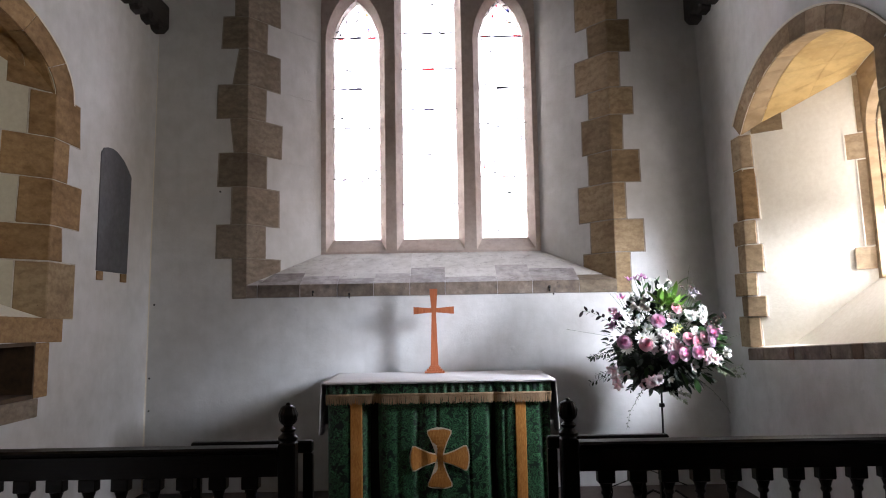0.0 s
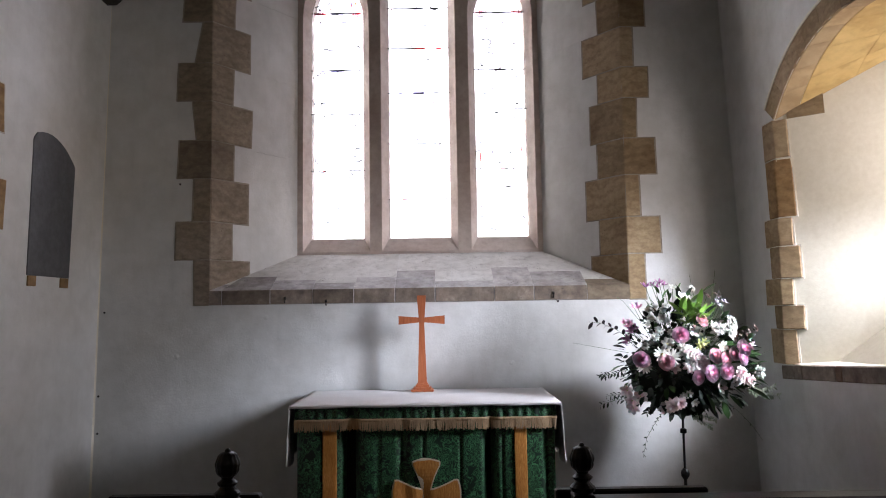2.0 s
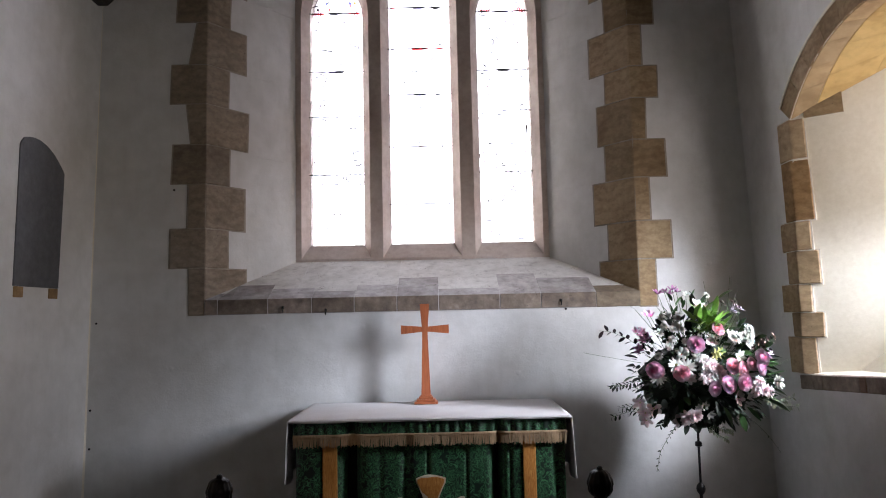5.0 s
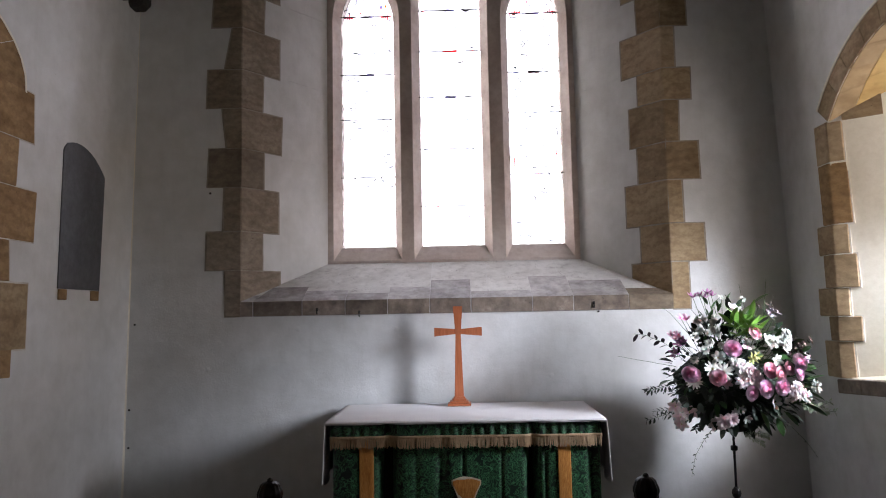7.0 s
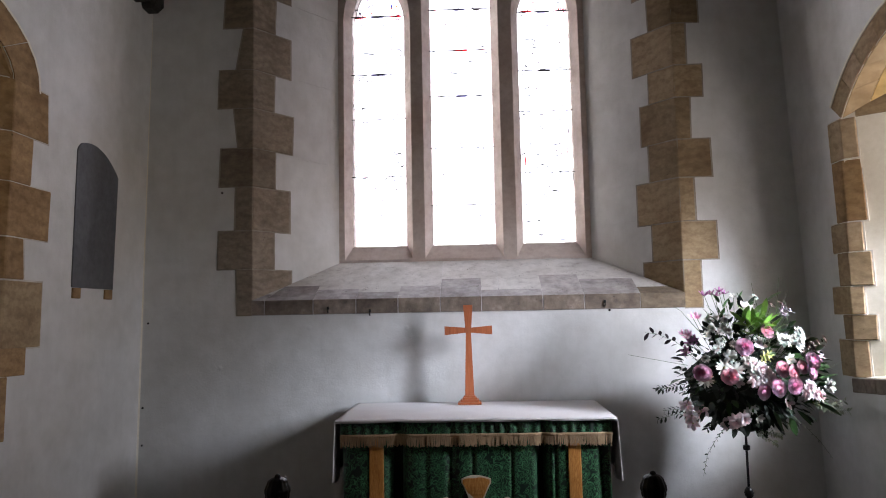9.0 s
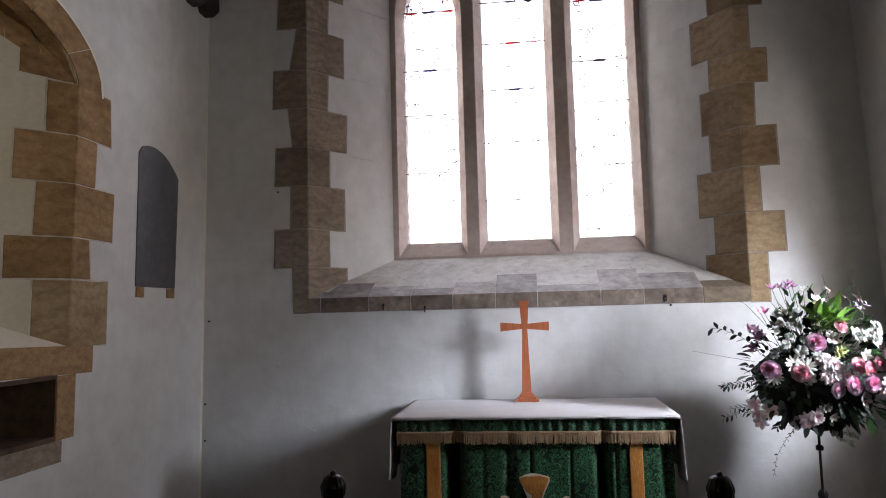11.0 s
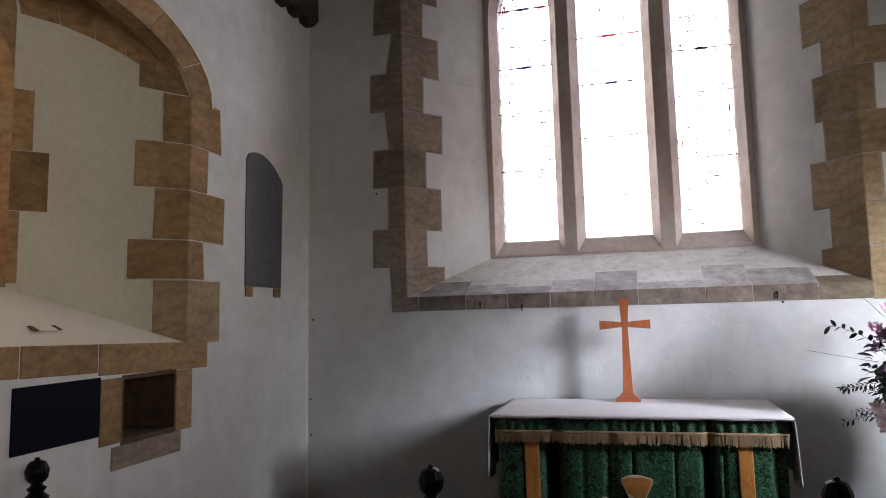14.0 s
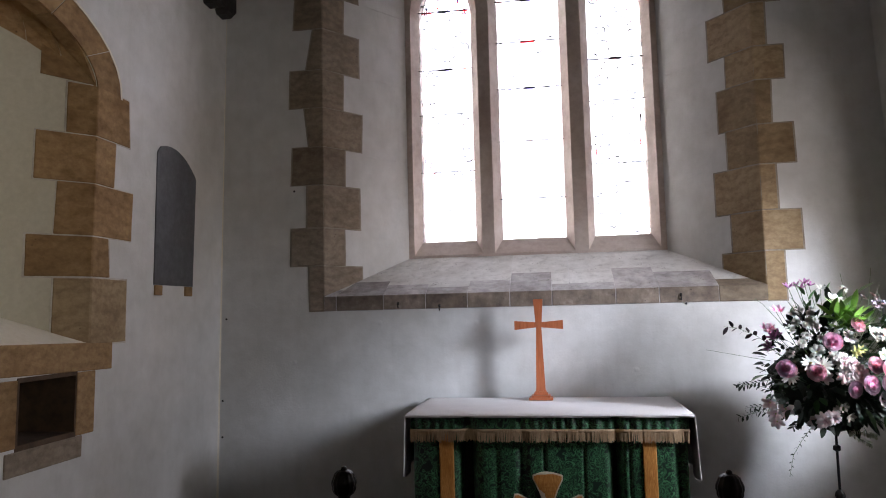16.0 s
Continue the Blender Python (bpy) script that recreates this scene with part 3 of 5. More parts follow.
def sill_east():
    """Front row with the weathered nosing, its shaded front in a darker colour, back row limewashed, both on the slope
    of the sill.
    """
    xs = [-1.69, -1.59, -1.215, -.886, -.566, -.246, .066, .527, .835, 1.25, 1.58]
    deep = [.20, .24, .16, .27, .20, .32, .13, .36, .26, .22]
    sl = 0.32 / 0.70

    def lim(x, y):
        return max(-1.69 + 0.771 * y + 0.004, min(1.58 - 0.80 * y - 0.004, x))
    for i, d in enumerate(deep):
        x0, x1 = xs[i] + 0.0008, xs[i + 1] - 0.0008
        e = 0.002 + 0.0015 * (i % 3)
        bm = bmesh.new()
        lo = [(x0, -0.012, 1.664), (x0, -0.012 - 0.001 * (i % 2), 1.775), (lim(x0, 0.0), 0.012, 1.785 + e), (lim(x0, d), d, 1.78 + sl * d + e), (lim(x0, d), d, 1.76 + sl * d - 0.03), (x0, 0.03, 1.664)]
        hi = [(x1, -0.012, 1.664), (x1, -0.012 - 0.002 * (i % 2), 1.775), (lim(x1, 0.0), 0.012, 1.785 + e), (lim(x1, d), d, 1.78 + sl * d + e), (lim(x1, d), d, 1.76 + sl * d - 0.03), (x1, 0.03, 1.664)]
        prism(bm, lo, hi)
        bmesh.ops.bevel(bm, geom=list(bm.edges), offset=0.003, segments=1, affect="EDGES")
        bm.normal_update()
        # front faces take the shade-dark colour; the slope keeps the window-lit pale one
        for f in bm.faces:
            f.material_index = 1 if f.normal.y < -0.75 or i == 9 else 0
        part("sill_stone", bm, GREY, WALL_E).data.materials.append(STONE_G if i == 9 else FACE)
    bx = [-1.69, -1.02, -.246, .20, .78, 1.58]
    for i in range(5):
        x0, x1 = bx[i] + 0.002, bx[i + 1] - 0.002
        d = 0.10
        bm = bmesh.new()
        up, dn = 0.002 + 0.001 * (i % 2), -0.03
        a = [(lim(x0, d), d), (lim(x1, d), d), (lim(x1, .70), .70), (lim(x0, .70), .70)]
        prism(bm, [(x, y, 1.78 + sl * y + dn) for x, y in a], [(x, y, 1.78 + sl * y + up) for x, y in a])
        part("sill_stone", bm, WASHED, WALL_E)
    bm = bmesh.new()
    box(bm, -1.81, -1.692, -0.010, 0.03, 1.663, 1.668)
    part("sill_stone", bm, STONE_G, WALL_E)


sill_east()


def reveal_courses():
    """Faint ridges where the ashlar courses of the window's reveals show through the limewash."""
    rc = random.Random(8)
    for P, q, zs in (((1.58, 0), (-0.56, 0.70), (2.36, 2.66, 2.98, 3.27, 3.55, 3.85, 4.16)), ((-1.69, 0), (0.54, 0.70), (2.95, 3.62, 4.25))):
        d = Vector((*unit(*q), 0))
        nn = Vector((d.y, -d.x, 0)) if q[0] > 0 else Vector((-d.y, d.x, 0))
        for z in zs:
            s0, s1 = rc.uniform(0.40, 0.46), rc.uniform(0.74, 0.86)
            n = 9
            bm = bmesh.new()
            loops = []
            for i in range(n + 1):
                p = Vector((*P, 0)) + d * (s0 + (s1 - s0) * i / n)
                zz, h, t = z + rc.uniform(-.004, .004), rc.uniform(0.0035, 0.006), rc.uniform(0.0015, 0.0035)
                loops.append([bm.verts.new((p + nn * a).to_tuple()[:2] + (zz + e,)) for a, e in ((-0.01, -h), (t, -h * 0.4), (t, h * 0.4), (-0.01, h))])
            for a, b in zip(loops, loops[1:]):
                for k in range(4):
                    bm.faces.new((a[k], a[(k + 1) % 4], b[(k + 1) % 4], b[k]))
            bm.faces.new(loops[0])
            bm.faces.new(loops[-1][::-1])
            part("course_joint", bm, PLASTER, WALL_E)


reveal_courses()


def lathe_hook(x, z):
    bm = bmesh.new()
    tube(bm, [(x, -0.006, z + 0.02), (x, -0.022, z + 0.018), (x, -0.026, z), (x, -0.016, z - 0.016)], 0.005)
    box(bm, x - 0.008, x + 0.008, -0.017, -0.008, z + 0.008, z + 0.03)
    tagged(part("wall_hook", bm, IRON), "small black iron hook in the sill nosing", "hook", "hooks under the east window")


lathe_hook(-1.10, 1.69)
lathe_hook(0.985, 1.70)
lathe_hook(-0.78, 1.665)


# ---- east window ----
LIGHTS = [(-0.805, 0.235, 4.27, 4.75, (2.87, 3.39, 3.80, 4.34)), (-0.065, 0.275, 4.80, 5.40, (2.60, 3.11, 3.58, 4.00, 4.38, 4.85)), (0.68, 0.23, 4.27, 4.74, (2.87, 3.42, 3.79, 4.33))]


def half_width(hw, spring, apex, z):
    if z <= spring:
        return hw
    h = apex - spring
    k = (h * h - hw * hw) / (2 * hw)
    r = hw + k
    return max(0.004, math.sqrt(max(0, r * r - (z - spring) ** 2)) - k)


def came(bm, pts, f, d, w=0.004):
    """Flat lead strips along points of the window's plane."""
    for (u0, v0), (u1, v1) in zip(pts, pts[1:]):
        L = math.hypot(u1 - u0, v1 - v0)
        if L < 1e-5:
            continue
        px, pz = -(v1 - v0) / L * w / 2, (u1 - u0) / L * w / 2
        q = [(u0 + px, v0 + pz), (u1 + px, v1 + pz), (u1 - px, v1 - pz), (u0 - px, v0 - pz)]
        prism(bm, [f(u, v, d - 0.003) for u, v in q], [f(u, v, d + 0.003) for u, v in q])


def east_window():
    w = thing("window_1", "three-light stone lancet window with pale leaded glass", "window", kind="structure")
    bm = bmesh.new()
    outer = [(-1.5, 1.7), (1.4, 1.7), (1.4, 6.4), (-1.5, 6.4)]
    glassy = [arch(c, hw, 2.25, 2.25, s, a) for c, hw, s, a, _ in LIGHTS]
    plate(bm, outer, [arch(c, hw + 0.062, 2.125, 2.125, s, a + 0.10) for c, hw, s, a, _ in LIGHTS], glassy, east, 0.702, 0.80)
    plate(bm, outer, glassy, glassy, east, 0.81, 0.93)
    part("tracery", bm, TRACERY, w)
    rnd = random.Random(4)
    for c, hw, s, a, bars in LIGHTS:
        zs = [2.25] + list(bars) + [a]
        for z0, z1 in zip(zs, zs[1:]):
            bm = bmesh.new()
            n = 6
            L = [(c - half_width(hw + 0.004, s, a, z0 + (z1 - z0) * i / n), z0 + (z1 - z0) * i / n) for i in range(n + 1)]
            R = [(2 * c - u, v) for u, v in L[::-1]]
            prism(bm, [east(u, v, 0.803) for u, v in L + R], [east(u, v, 0.807) for u, v in L + R])
            part("pane", bm, CLEAR, w).visible_shadow = False
        for z in bars:
            bm = bmesh.new()
            h = half_width(hw, s, a, z) + 0.01
            box(bm, c - h, c + h, 0.788, 0.795, z - 0.003, z + 0.003)
            part("saddle_bar", bm, IRON, w)
            # lead ties and dark tinted border pieces along the bar
            for side in (-1, 0, 1):
                bm = bmesh.new()
                ww = rnd.uniform(0.02, 0.06)
                x = c + side * (h - 0.02 - ww / 2) * rnd.uniform(0.55, 1)
                k = 0.006
                if side == 0 and z > 3.55:
                    ww, k = rnd.uniform(0.08, 0.13), 0.010
                elif z < 3.55:
                    ww, k = ww * 0.6, 0.0048
                box(bm, x - ww / 2, x + ww / 2, 0.797, 0.8015, z - k, z + k)
                part("coloured_glass", bm, rnd.choice((G_HAZE, G_WINE, G_HAZE, G_ROSE)), w)
        bm = bmesh.new()
        for zc in [z for z in np.arange(2.36, a - 0.15, 0.17)]:
            k = half_width(hw, s, a, zc + 0.05)
            for j in range((5 if zc > 3.5 else 2) if c == LIGHTS[1][0] else 12):
                u, v = c + rnd.uniform(-0.85, 0.85) * k, zc + rnd.uniform(-0.08, 0.08)
                r, a0, sp = rnd.uniform(0.02, 0.055), rnd.uniform(0, 6.28), rnd.uniform(0.5, 2.6)
                pts = [(max(c - k, min(c + k, u + r * math.cos(a0 + sp * t / 5))), v + r * 0.7 * math.sin(a0 + sp * t / 5)) for t in range(6)]
                came(bm, pts, east, 0.80, rnd.uniform(0.0045, 0.008))
        for side in (-1, 1):
            pts = [(c + side * (half_width(hw, s, a, z) - 0.035), z) for z in np.arange(2.27, a - 0.1, 0.1)]
            came(bm, pts, east, 0.80, 0.0035)
        part("leading", bm, LEAD, w)
    for c, v, mat in ((-0.13, 4.22, G_ROSE), (0.86, 3.05, G_ROSE), (0.49, 2.98, G_ROSE), (0.87, 3.25, G_WINE), (-0.90, 4.5, G_TEAL), (0.60, 4.5, G_TEAL), (0.75, 4.48, G_ROSE), (-0.72, 4.5, G_ROSE)):
        bm = bmesh.new()
        box(bm, c - 0.004, c + 0.004, 0.797, 0.8015, v - 0.04, v + 0.04)
        part("coloured_glass", bm, mat, w)
    # small tinted pieces in the heads of the outer lights and at their red bars
    for c, hw, s, a, _ in (LIGHTS[0], LIGHTS[2]):
        for k in range(16):
            v = rnd.uniform(4.36, 4.66)
            u = c + rnd.uniform(-0.8, 0.8) * half_width(hw, s, a, v)
            r = rnd.uniform(0.008, 0.016)
            bm = bmesh.new()
            q = [(u - r, v), (u, v - r), (u + r, v), (u, v + r)]
            prism(bm, [east(*p, 0.797) for p in q], [east(*p, 0.8015) for p in q])
            part("coloured_glass", bm, rnd.choice((G_ROSE, G_TEAL, G_BLUE, G_ROSE, G_GOLD)), w)
        for u0, u1 in ((-0.9, -0.45), (0.5, 0.92)):
            bm = bmesh.new()
            box(bm, c + u0 * hw, c + u1 * hw, 0.797, 0.8015, 4.330, 4.344)
            part("coloured_glass", bm, G_ROSE, w)
            for k in (0.3, 0.5, 0.7):
                u = c + (u0 + (u1 - u0) * k) * hw
                bm = bmesh.new()
                box(bm, u - 0.005, u + 0.005, 0.7965, 0.801, 4.310, 4.364)
                part("coloured_glass", bm, G_ROSE, w)


east_window()
# ---- north window, aumbry and tablet ----
def voussoirs(parent, face, k, inner, outer, cuts, proud, deep, mat, name="voussoir"):
    for i, (f0, f1) in enumerate(zip(cuts, cuts[1:])):
        n = max(1, round((f1 - f0) * 20))
        fs = [f0 + 0.001 + (f1 - f0 - 0.002) * j / n for j in range(n + 1)]
        lp = [arch_at(inner, f) for f in fs] + [arch_at(outer, f) for f in fs[::-1]]
        bm = bmesh.new()
        prism(bm, [face(u, v, -proud) for u, v in lp], [face(u, v, deep) for u, v in lp])
        lean(bm, k)
        part(name, bm, mat, parent)


def soffit(parent, face, k, fa, ba, depth, fcuts, dcuts, mat, bow=0.0):
    """Stone panels under the rear arch, from the wall's face (fa) to the window (ba)."""
    for f0, f1 in zip(fcuts, fcuts[1:]):
        for d0, d1 in zip(dcuts, dcuts[1:]):
            n = max(1, round((f1 - f0) * 20))
            bm = bmesh.new()
            rows = []
            for d in (d0 + 0.001, d1 - 0.001):
                row = []
                for j in range(n + 1):
                    f = f0 + 0.0008 + (f1 - f0 - 0.0016) * j / n
                    p, q = arch_at(fa, f), arch_at(ba, f)
                    t = d / depth
                    row.append((p[0] + (q[0] - p[0]) * t, p[1] + (q[1] - p[1]) * t - 0.006 + 4 * bow * t * (1 - t), d))
                rows.append(row)
            lp = rows[0] + rows[1][::-1]
            prism(bm, [face(*p) for p in lp], [face(p[0], p[1] + 0.03, p[2]) for p in lp])
            lean(bm, k)
            part("soffit_stone", bm, mat, parent)


def north_window():
    N_IN, N_OUT = (-2.60, 0.985, 2.97, 3.35), (-2.60, 1.20, 2.99, 3.53)
    voussoirs(WALL_N, north, LEAN_N, N_IN, N_OUT, [0.0, 0.15, 0.30, 0.45, 0.55, 0.70, 0.85, 1.0], 0.006, 0.10, STONE_N)
    voussoirs(WALL_N, north, LEAN_N, N_OUT, (N_OUT[0], N_OUT[1] + 0.013, N_OUT[2], N_OUT[3] + 0.013), [0.0, 0.5, 1.0], 0.009, 0.02, WARM, "plaster_edge")
    soffit(WALL_N, north, LEAN_N, N_IN, (-2.60, 0.29, 3.35, 3.54), 0.62, [0, 0.2, 0.35, 0.5, 0.65, 0.8, 1.0], [0.004, 0.13, 0.25, 0.36, 0.48, 0.61], STONE_N, 0.085)
    rd, rn = unit(-0.62, -0.695), unit(0.695, -0.62)
    rows = [(1.50, 1.885, .34, .34, .20), (1.885, 2.125, .16, .15, .34), (2.125, 2.43, .37, .37, .20), (2.43, 2.71, .18, .19, .31), (2.71, 3.01, .33, .31, .165)]
    for z0, z1, a0, a1, b in rows:
        quoin(WALL_N, (XN, -1.615), (0, 1), (1, 0), rd, rn, a0, a1, b, z0, z1, LEAN_N, 0.007, STONE if z0 == 1.50 else STONE_N)
    for z0, z1, a0, a1, b in rows:
        quoin(WALL_N, (XN, -3.585), (0, -1), (1, 0), unit(-0.62, 0.695), unit(0.695, 0.62), a0, a1, b, z0, z1, LEAN_N, 0.007, STONE_N)
    # sill band, and the stones round the aumbry
    for y0, y1, z0, z1 in ((-3.9, -3.22, 1.375, 1.512), (-3.215, -2.80, 1.372, 1.512), (-2.795, -2.33, 1.37, 1.512), (-2.325, -1.40, 1.355, 1.512),
                           (-2.31, -2.15, 1.02, 1.353), (-1.71, -1.55, 1.005, 1.353), (-2.22, -1.65, 0.885, 1.003)):
        bm = bmesh.new()
        box(bm, XN - 0.05, XN + 0.007, y0 + 0.002, y1 - 0.002, z0, z1, 0.004)
        if z1 > 1.4:
            for v in bm.verts:
                v.co.z -= 0.027 * (v.co.y + 1.6)
        lean(bm, LEAN_N)
        part("sill_stone", bm, STONE_G if z0 < 0.9 else STONE_N, WALL_N)
    w = thing("window_2", "small lancet window with bright stained glass", "window", kind="structure")
    # stone frame with the lancet through it
    X0, c = 0.622, -2.47
    bm = bmesh.new()
    outer = [(-3.2, 1.7), (-2.0, 1.7), (-2.0, 3.7), (-3.2, 3.7)]
    ga = arch(c, 0.14, 1.945, 1.945, 2.92, 3.235)
    plate(bm, outer, [arch(c - 0.03, 0.205, 1.90, 1.90, 2.90, 3.30)], [ga], north, X0, X0 + 0.13)
    plate(bm, outer, [ga], [ga], north, X0 + 0.145, X0 + 0.26)
    lean(bm, LEAN_N)
    part("frame", bm, STONE_N, w)
    rev = unit(0.62, 0.695)
    for z0, z1, b in ((1.86, 2.25, .05), (2.25, 2.58, .18), (2.58, 2.92, .10)):
        bm = bmesh.new()
        P = Vector((XN - 0.62, -2.31, 0))
        d, nn = Vector((*rev, 0)), Vector((0.695, -0.62, 0)).normalized()
        lp = [P + nn * 0.006, P + d * b + nn * 0.006, P + d * b - nn * 0.04, P - nn * 0.04]
        prism(bm, [(p.x, p.y, z0 + 0.002) for p in lp], [(p.x, p.y, z1 - 0.002) for p in lp])
        lean(bm, LEAN_N)
        part("jamb_stone", bm, STONE_N, w)
    # stained glass: bands of colour, a light oval and a pale tall form, all plain shapes
    d = X0 + 0.137
    rnd = random.Random(9)

    def dome(v, mid, half, wide):
        return wide * math.sqrt(max(0.0004, 1 - ((v - mid) / half) ** 2))

    def staff(v):
        return 0.08 + 0.5 * (2.87 - v)
    # bands from the foot up: the height where each ends, the edges across as functions of height, and the colours between them
    bands = [
        (2.02, (lambda v: -0.55 + 2 * (v - 1.95), lambda v: 0.05, lambda v: 0.62), (G_CREAM, G_GOLD, G_CREAM, G_RED)),
        (2.10, (lambda v: -0.6 + 3 * (v - 2.02), lambda v: 0.1 - 2 * (v - 2.02), lambda v: 0.55), (G_GREEN, G_CREAM, G_GREEN, G_GOLD)),
        (2.25, (lambda v: -0.95 + 5.0 * (v - 2.10), lambda v: staff(v) - 0.05, lambda v: staff(v) + 0.06), (G_CREAM, G_WINE, G_CREAM, G_PLUM)),
        (2.38, (lambda v: -0.2 + 1.6 * (v - 2.25), lambda v: staff(v) - 0.05, lambda v: staff(v) + 0.06, lambda v: 0.72), (G_CREAM, G_GOLD, G_CREAM, G_PLUM, G_CREAM)),
        (2.52, (lambda v: 0.01 + 0.5 * (v - 2.38), lambda v: staff(v) - 0.05, lambda v: staff(v) + 0.06, lambda v: 0.62), (G_CREAM, G_PLUM, G_CREAM, G_WINE, G_GOLD)),
        (2.60, (lambda v: -0.80 + 3 * (v - 2.52), lambda v: staff(v) - 0.05, lambda v: staff(v) + 0.06, lambda v: 0.60), (G_RED, G_CREAM, G_GOLD, G_RED, G_PLUM)),
        (2.67, (lambda v: -0.56 + 6 * (v - 2.60), lambda v: staff(v) - 0.05, lambda v: staff(v) + 0.06), (G_RED, G_CREAM, G_GOLD, G_WINE)),
        (2.865, (lambda v: -0.44 - dome(v, 2.765, 0.095, 0.44), lambda v: -0.44 + dome(v, 2.765, 0.095, 0.46), lambda v: staff(v) - 0.04, lambda v: staff(v) + 0.06,
                 lambda v: 0.56 - dome(v, 2.735, 0.045, 0.26), lambda v: 0.56 + dome(v, 2.735, 0.045, 0.28)), (G_TEAL, G_CREAM, G_TEAL, G_GOLD, G_TEAL, G_CREAM, G_TEAL)),
        (2.95, (lambda v: -0.72 - (v - 2.865), lambda v: 0.34, lambda v: 0.58 + dome(v, 2.90, 0.05, 0.12)), (G_CREAM, G_GREEN, G_CREAM, G_RED)),
        (3.04, (lambda v: -0.72 + 2 * (v - 2.95), lambda v: -0.22, lambda v: 0.06, lambda v: 0.40, lambda v: 0.72), (G_CREAM, G_GREEN, G_WINE, G_GREEN, G_CREAM, G_RED)),
        (3.13, (lambda v: -0.60 + 2 * (v - 3.04), lambda v: 0.36), (G_CREAM, G_GOLD, G_CREAM)),
        (3.228, (lambda v: -0.2, lambda v: 0.28), (G_CREAM, G_GOLD, G_CREAM)),
    ]
    lead = bmesh.new()

    def at(x, v):
        return c + max(-1, min(1, x)) * half_width(0.14, 2.92, 3.235, v), v
    low = 1.945
    for top, edges, mats in bands:
        steps = max(2, round((top - low) / 0.022))
        vs = [low + (top - low) * i / steps for i in range(steps + 1)]
        cuts = [lambda v: -1.0, *edges, lambda v: 1.0]
        for lft, rgt, mat in zip(cuts, cuts[1:], mats):
            loop = [at(lft(v), v) for v in vs] + [at(rgt(v), v) for v in vs[::-1]]
            bm = bmesh.new()
            prism(bm, [north(*p, d - 0.002) for p in loop], [north(*p, d + 0.002) for p in loop])
            lean(bm, LEAN_N)
            part("pane", bm, mat, w).visible_shadow = False
        for e in edges:
            came(lead, [at(e(v), v) for v in vs], north, d - 0.003, 0.006)
        came(lead, [at(-1, top), at(-0.3, top + rnd.uniform(-.008, .008)), at(0.3, top + rnd.uniform(-.008, .008)), at(1, top)], north, d - 0.003, 0.006)
        for m in range(1, max(1, round((top - low) / 0.05))):
            v = low + (top - low) * m / max(1, round((top - low) / 0.05))
            k = rnd.randrange(len(cuts) - 1)
            came(lead, [at(cuts[k](v), v), at((cuts[k](v) + cuts[k + 1](v)) / 2, v + rnd.uniform(-.012, .012)), at(cuts[k + 1](v), v)], north, d - 0.003, 0.0045)
        low = top
    lean(lead, LEAN_N)
    part("leading", lead, LEAD, w)
    for z in (2.13, 2.38, 2.62, 2.86):
        bm = bmesh.new()
        box(bm, XN - d + 0.006, XN - d + 0.016, c - 0.145, c + 0.145, z - 0.006, z + 0.006)
        lean(bm, LEAN_N)
        part("saddle_bar", bm, IRON, w)
    # springer lying in the reveal under the rear arch
    bm = bmesh.new()
    P, dd, nn = Vector((XN, -1.615, 0)), Vector((*rd, 0)), Vector((*rn, 0))
    lp = [P + nn * 0.008 + dd * 0.012, P + dd * 0.30 + nn * 0.008, P + dd * 0.30 - nn * 0.04, P - nn * 0.04 + dd * 0.012]
    prism(bm, [(p.x, p.y, 3.012 + (0.018 if n_ in (1, 2) else 0)) for n_, p in enumerate(lp)], [(p.x, p.y, 3.05 + (0.15 if n_ in (1, 2) else 0)) for n_, p in enumerate(lp)])
    lean(bm, LEAN_N)
    part("springer", bm, STONE_N, WALL_N)
    # flat navy board under the sill
    bm = bmesh.new()
    box(bm, XN - 0.005, XN + 0.012, -2.83, -2.315, 1.075, 1.366, 0.002)
    lean(bm, LEAN_N)
    tagged(part("wall_board", bm, PANEL), "flat dark navy board fixed under the window sill", "board")
    # slate tablet on two corbels
    t = thing("memorial_tablet", "grey slate wall tablet with an arched top", "tablet")
    bm = bmesh.new()
    lp = [(-0.975, 1.865), (-0.465, 1.865), (-0.45, 2.665), (-0.465, 2.68)]
    for i in range(9):
        f = i / 8
        lp.append((-0.475 - f * 0.46, 2.685 + 0.145 * math.sin(math.pi * 0.70 * f) ** 0.8))
    lp += [(-0.965, 2.775), (-0.975, 2.755)]
    prism(bm, [north(u, v, 0.02) for u, v in lp], [north(u, v, -0.007) for u, v in lp])
    bmesh.ops.bevel(bm, geom=list(bm.edges), offset=0.002, segments=1, affect="EDGES")
    lean(bm, LEAN_N)
    part("slab", bm, SLATE, t)
    for y0, y1 in ((-0.965, -0.875), (-0.575, -0.475)):
        bm = bmesh.new()
        box(bm, XN - 0.02, XN + 0.011, y0, y1, 1.795, 1.863, 0.003)
        lean(bm, LEAN_N)
        part("corbel", bm, STONE_N, t, "small brown stone corbel")

    # loose metal vent plate on the sloping sill
    v = thing("vent_plate", "small pale metal plate with dark ends on the window sill", "vent", at=(0, 0, 0))
    v.matrix_world = pose(-2.705, -2.51, 1.618, 0, 26.6, 0)
    bm = bmesh.new()
    box(bm, -0.03, 0.03, -0.055, 0.055, 0.0, 0.006, 0.002)
    part("plate", bm, WARM, v)
    for s in (-1, 1):
        bm = bmesh.new()
        box(bm, -0.027, 0.027, min(s * 0.056, s * 0.085), max(s * 0.056, s * 0.085), 0.0, 0.005, 0.002)
        part("end_piece", bm, LINING, v)


north_window()


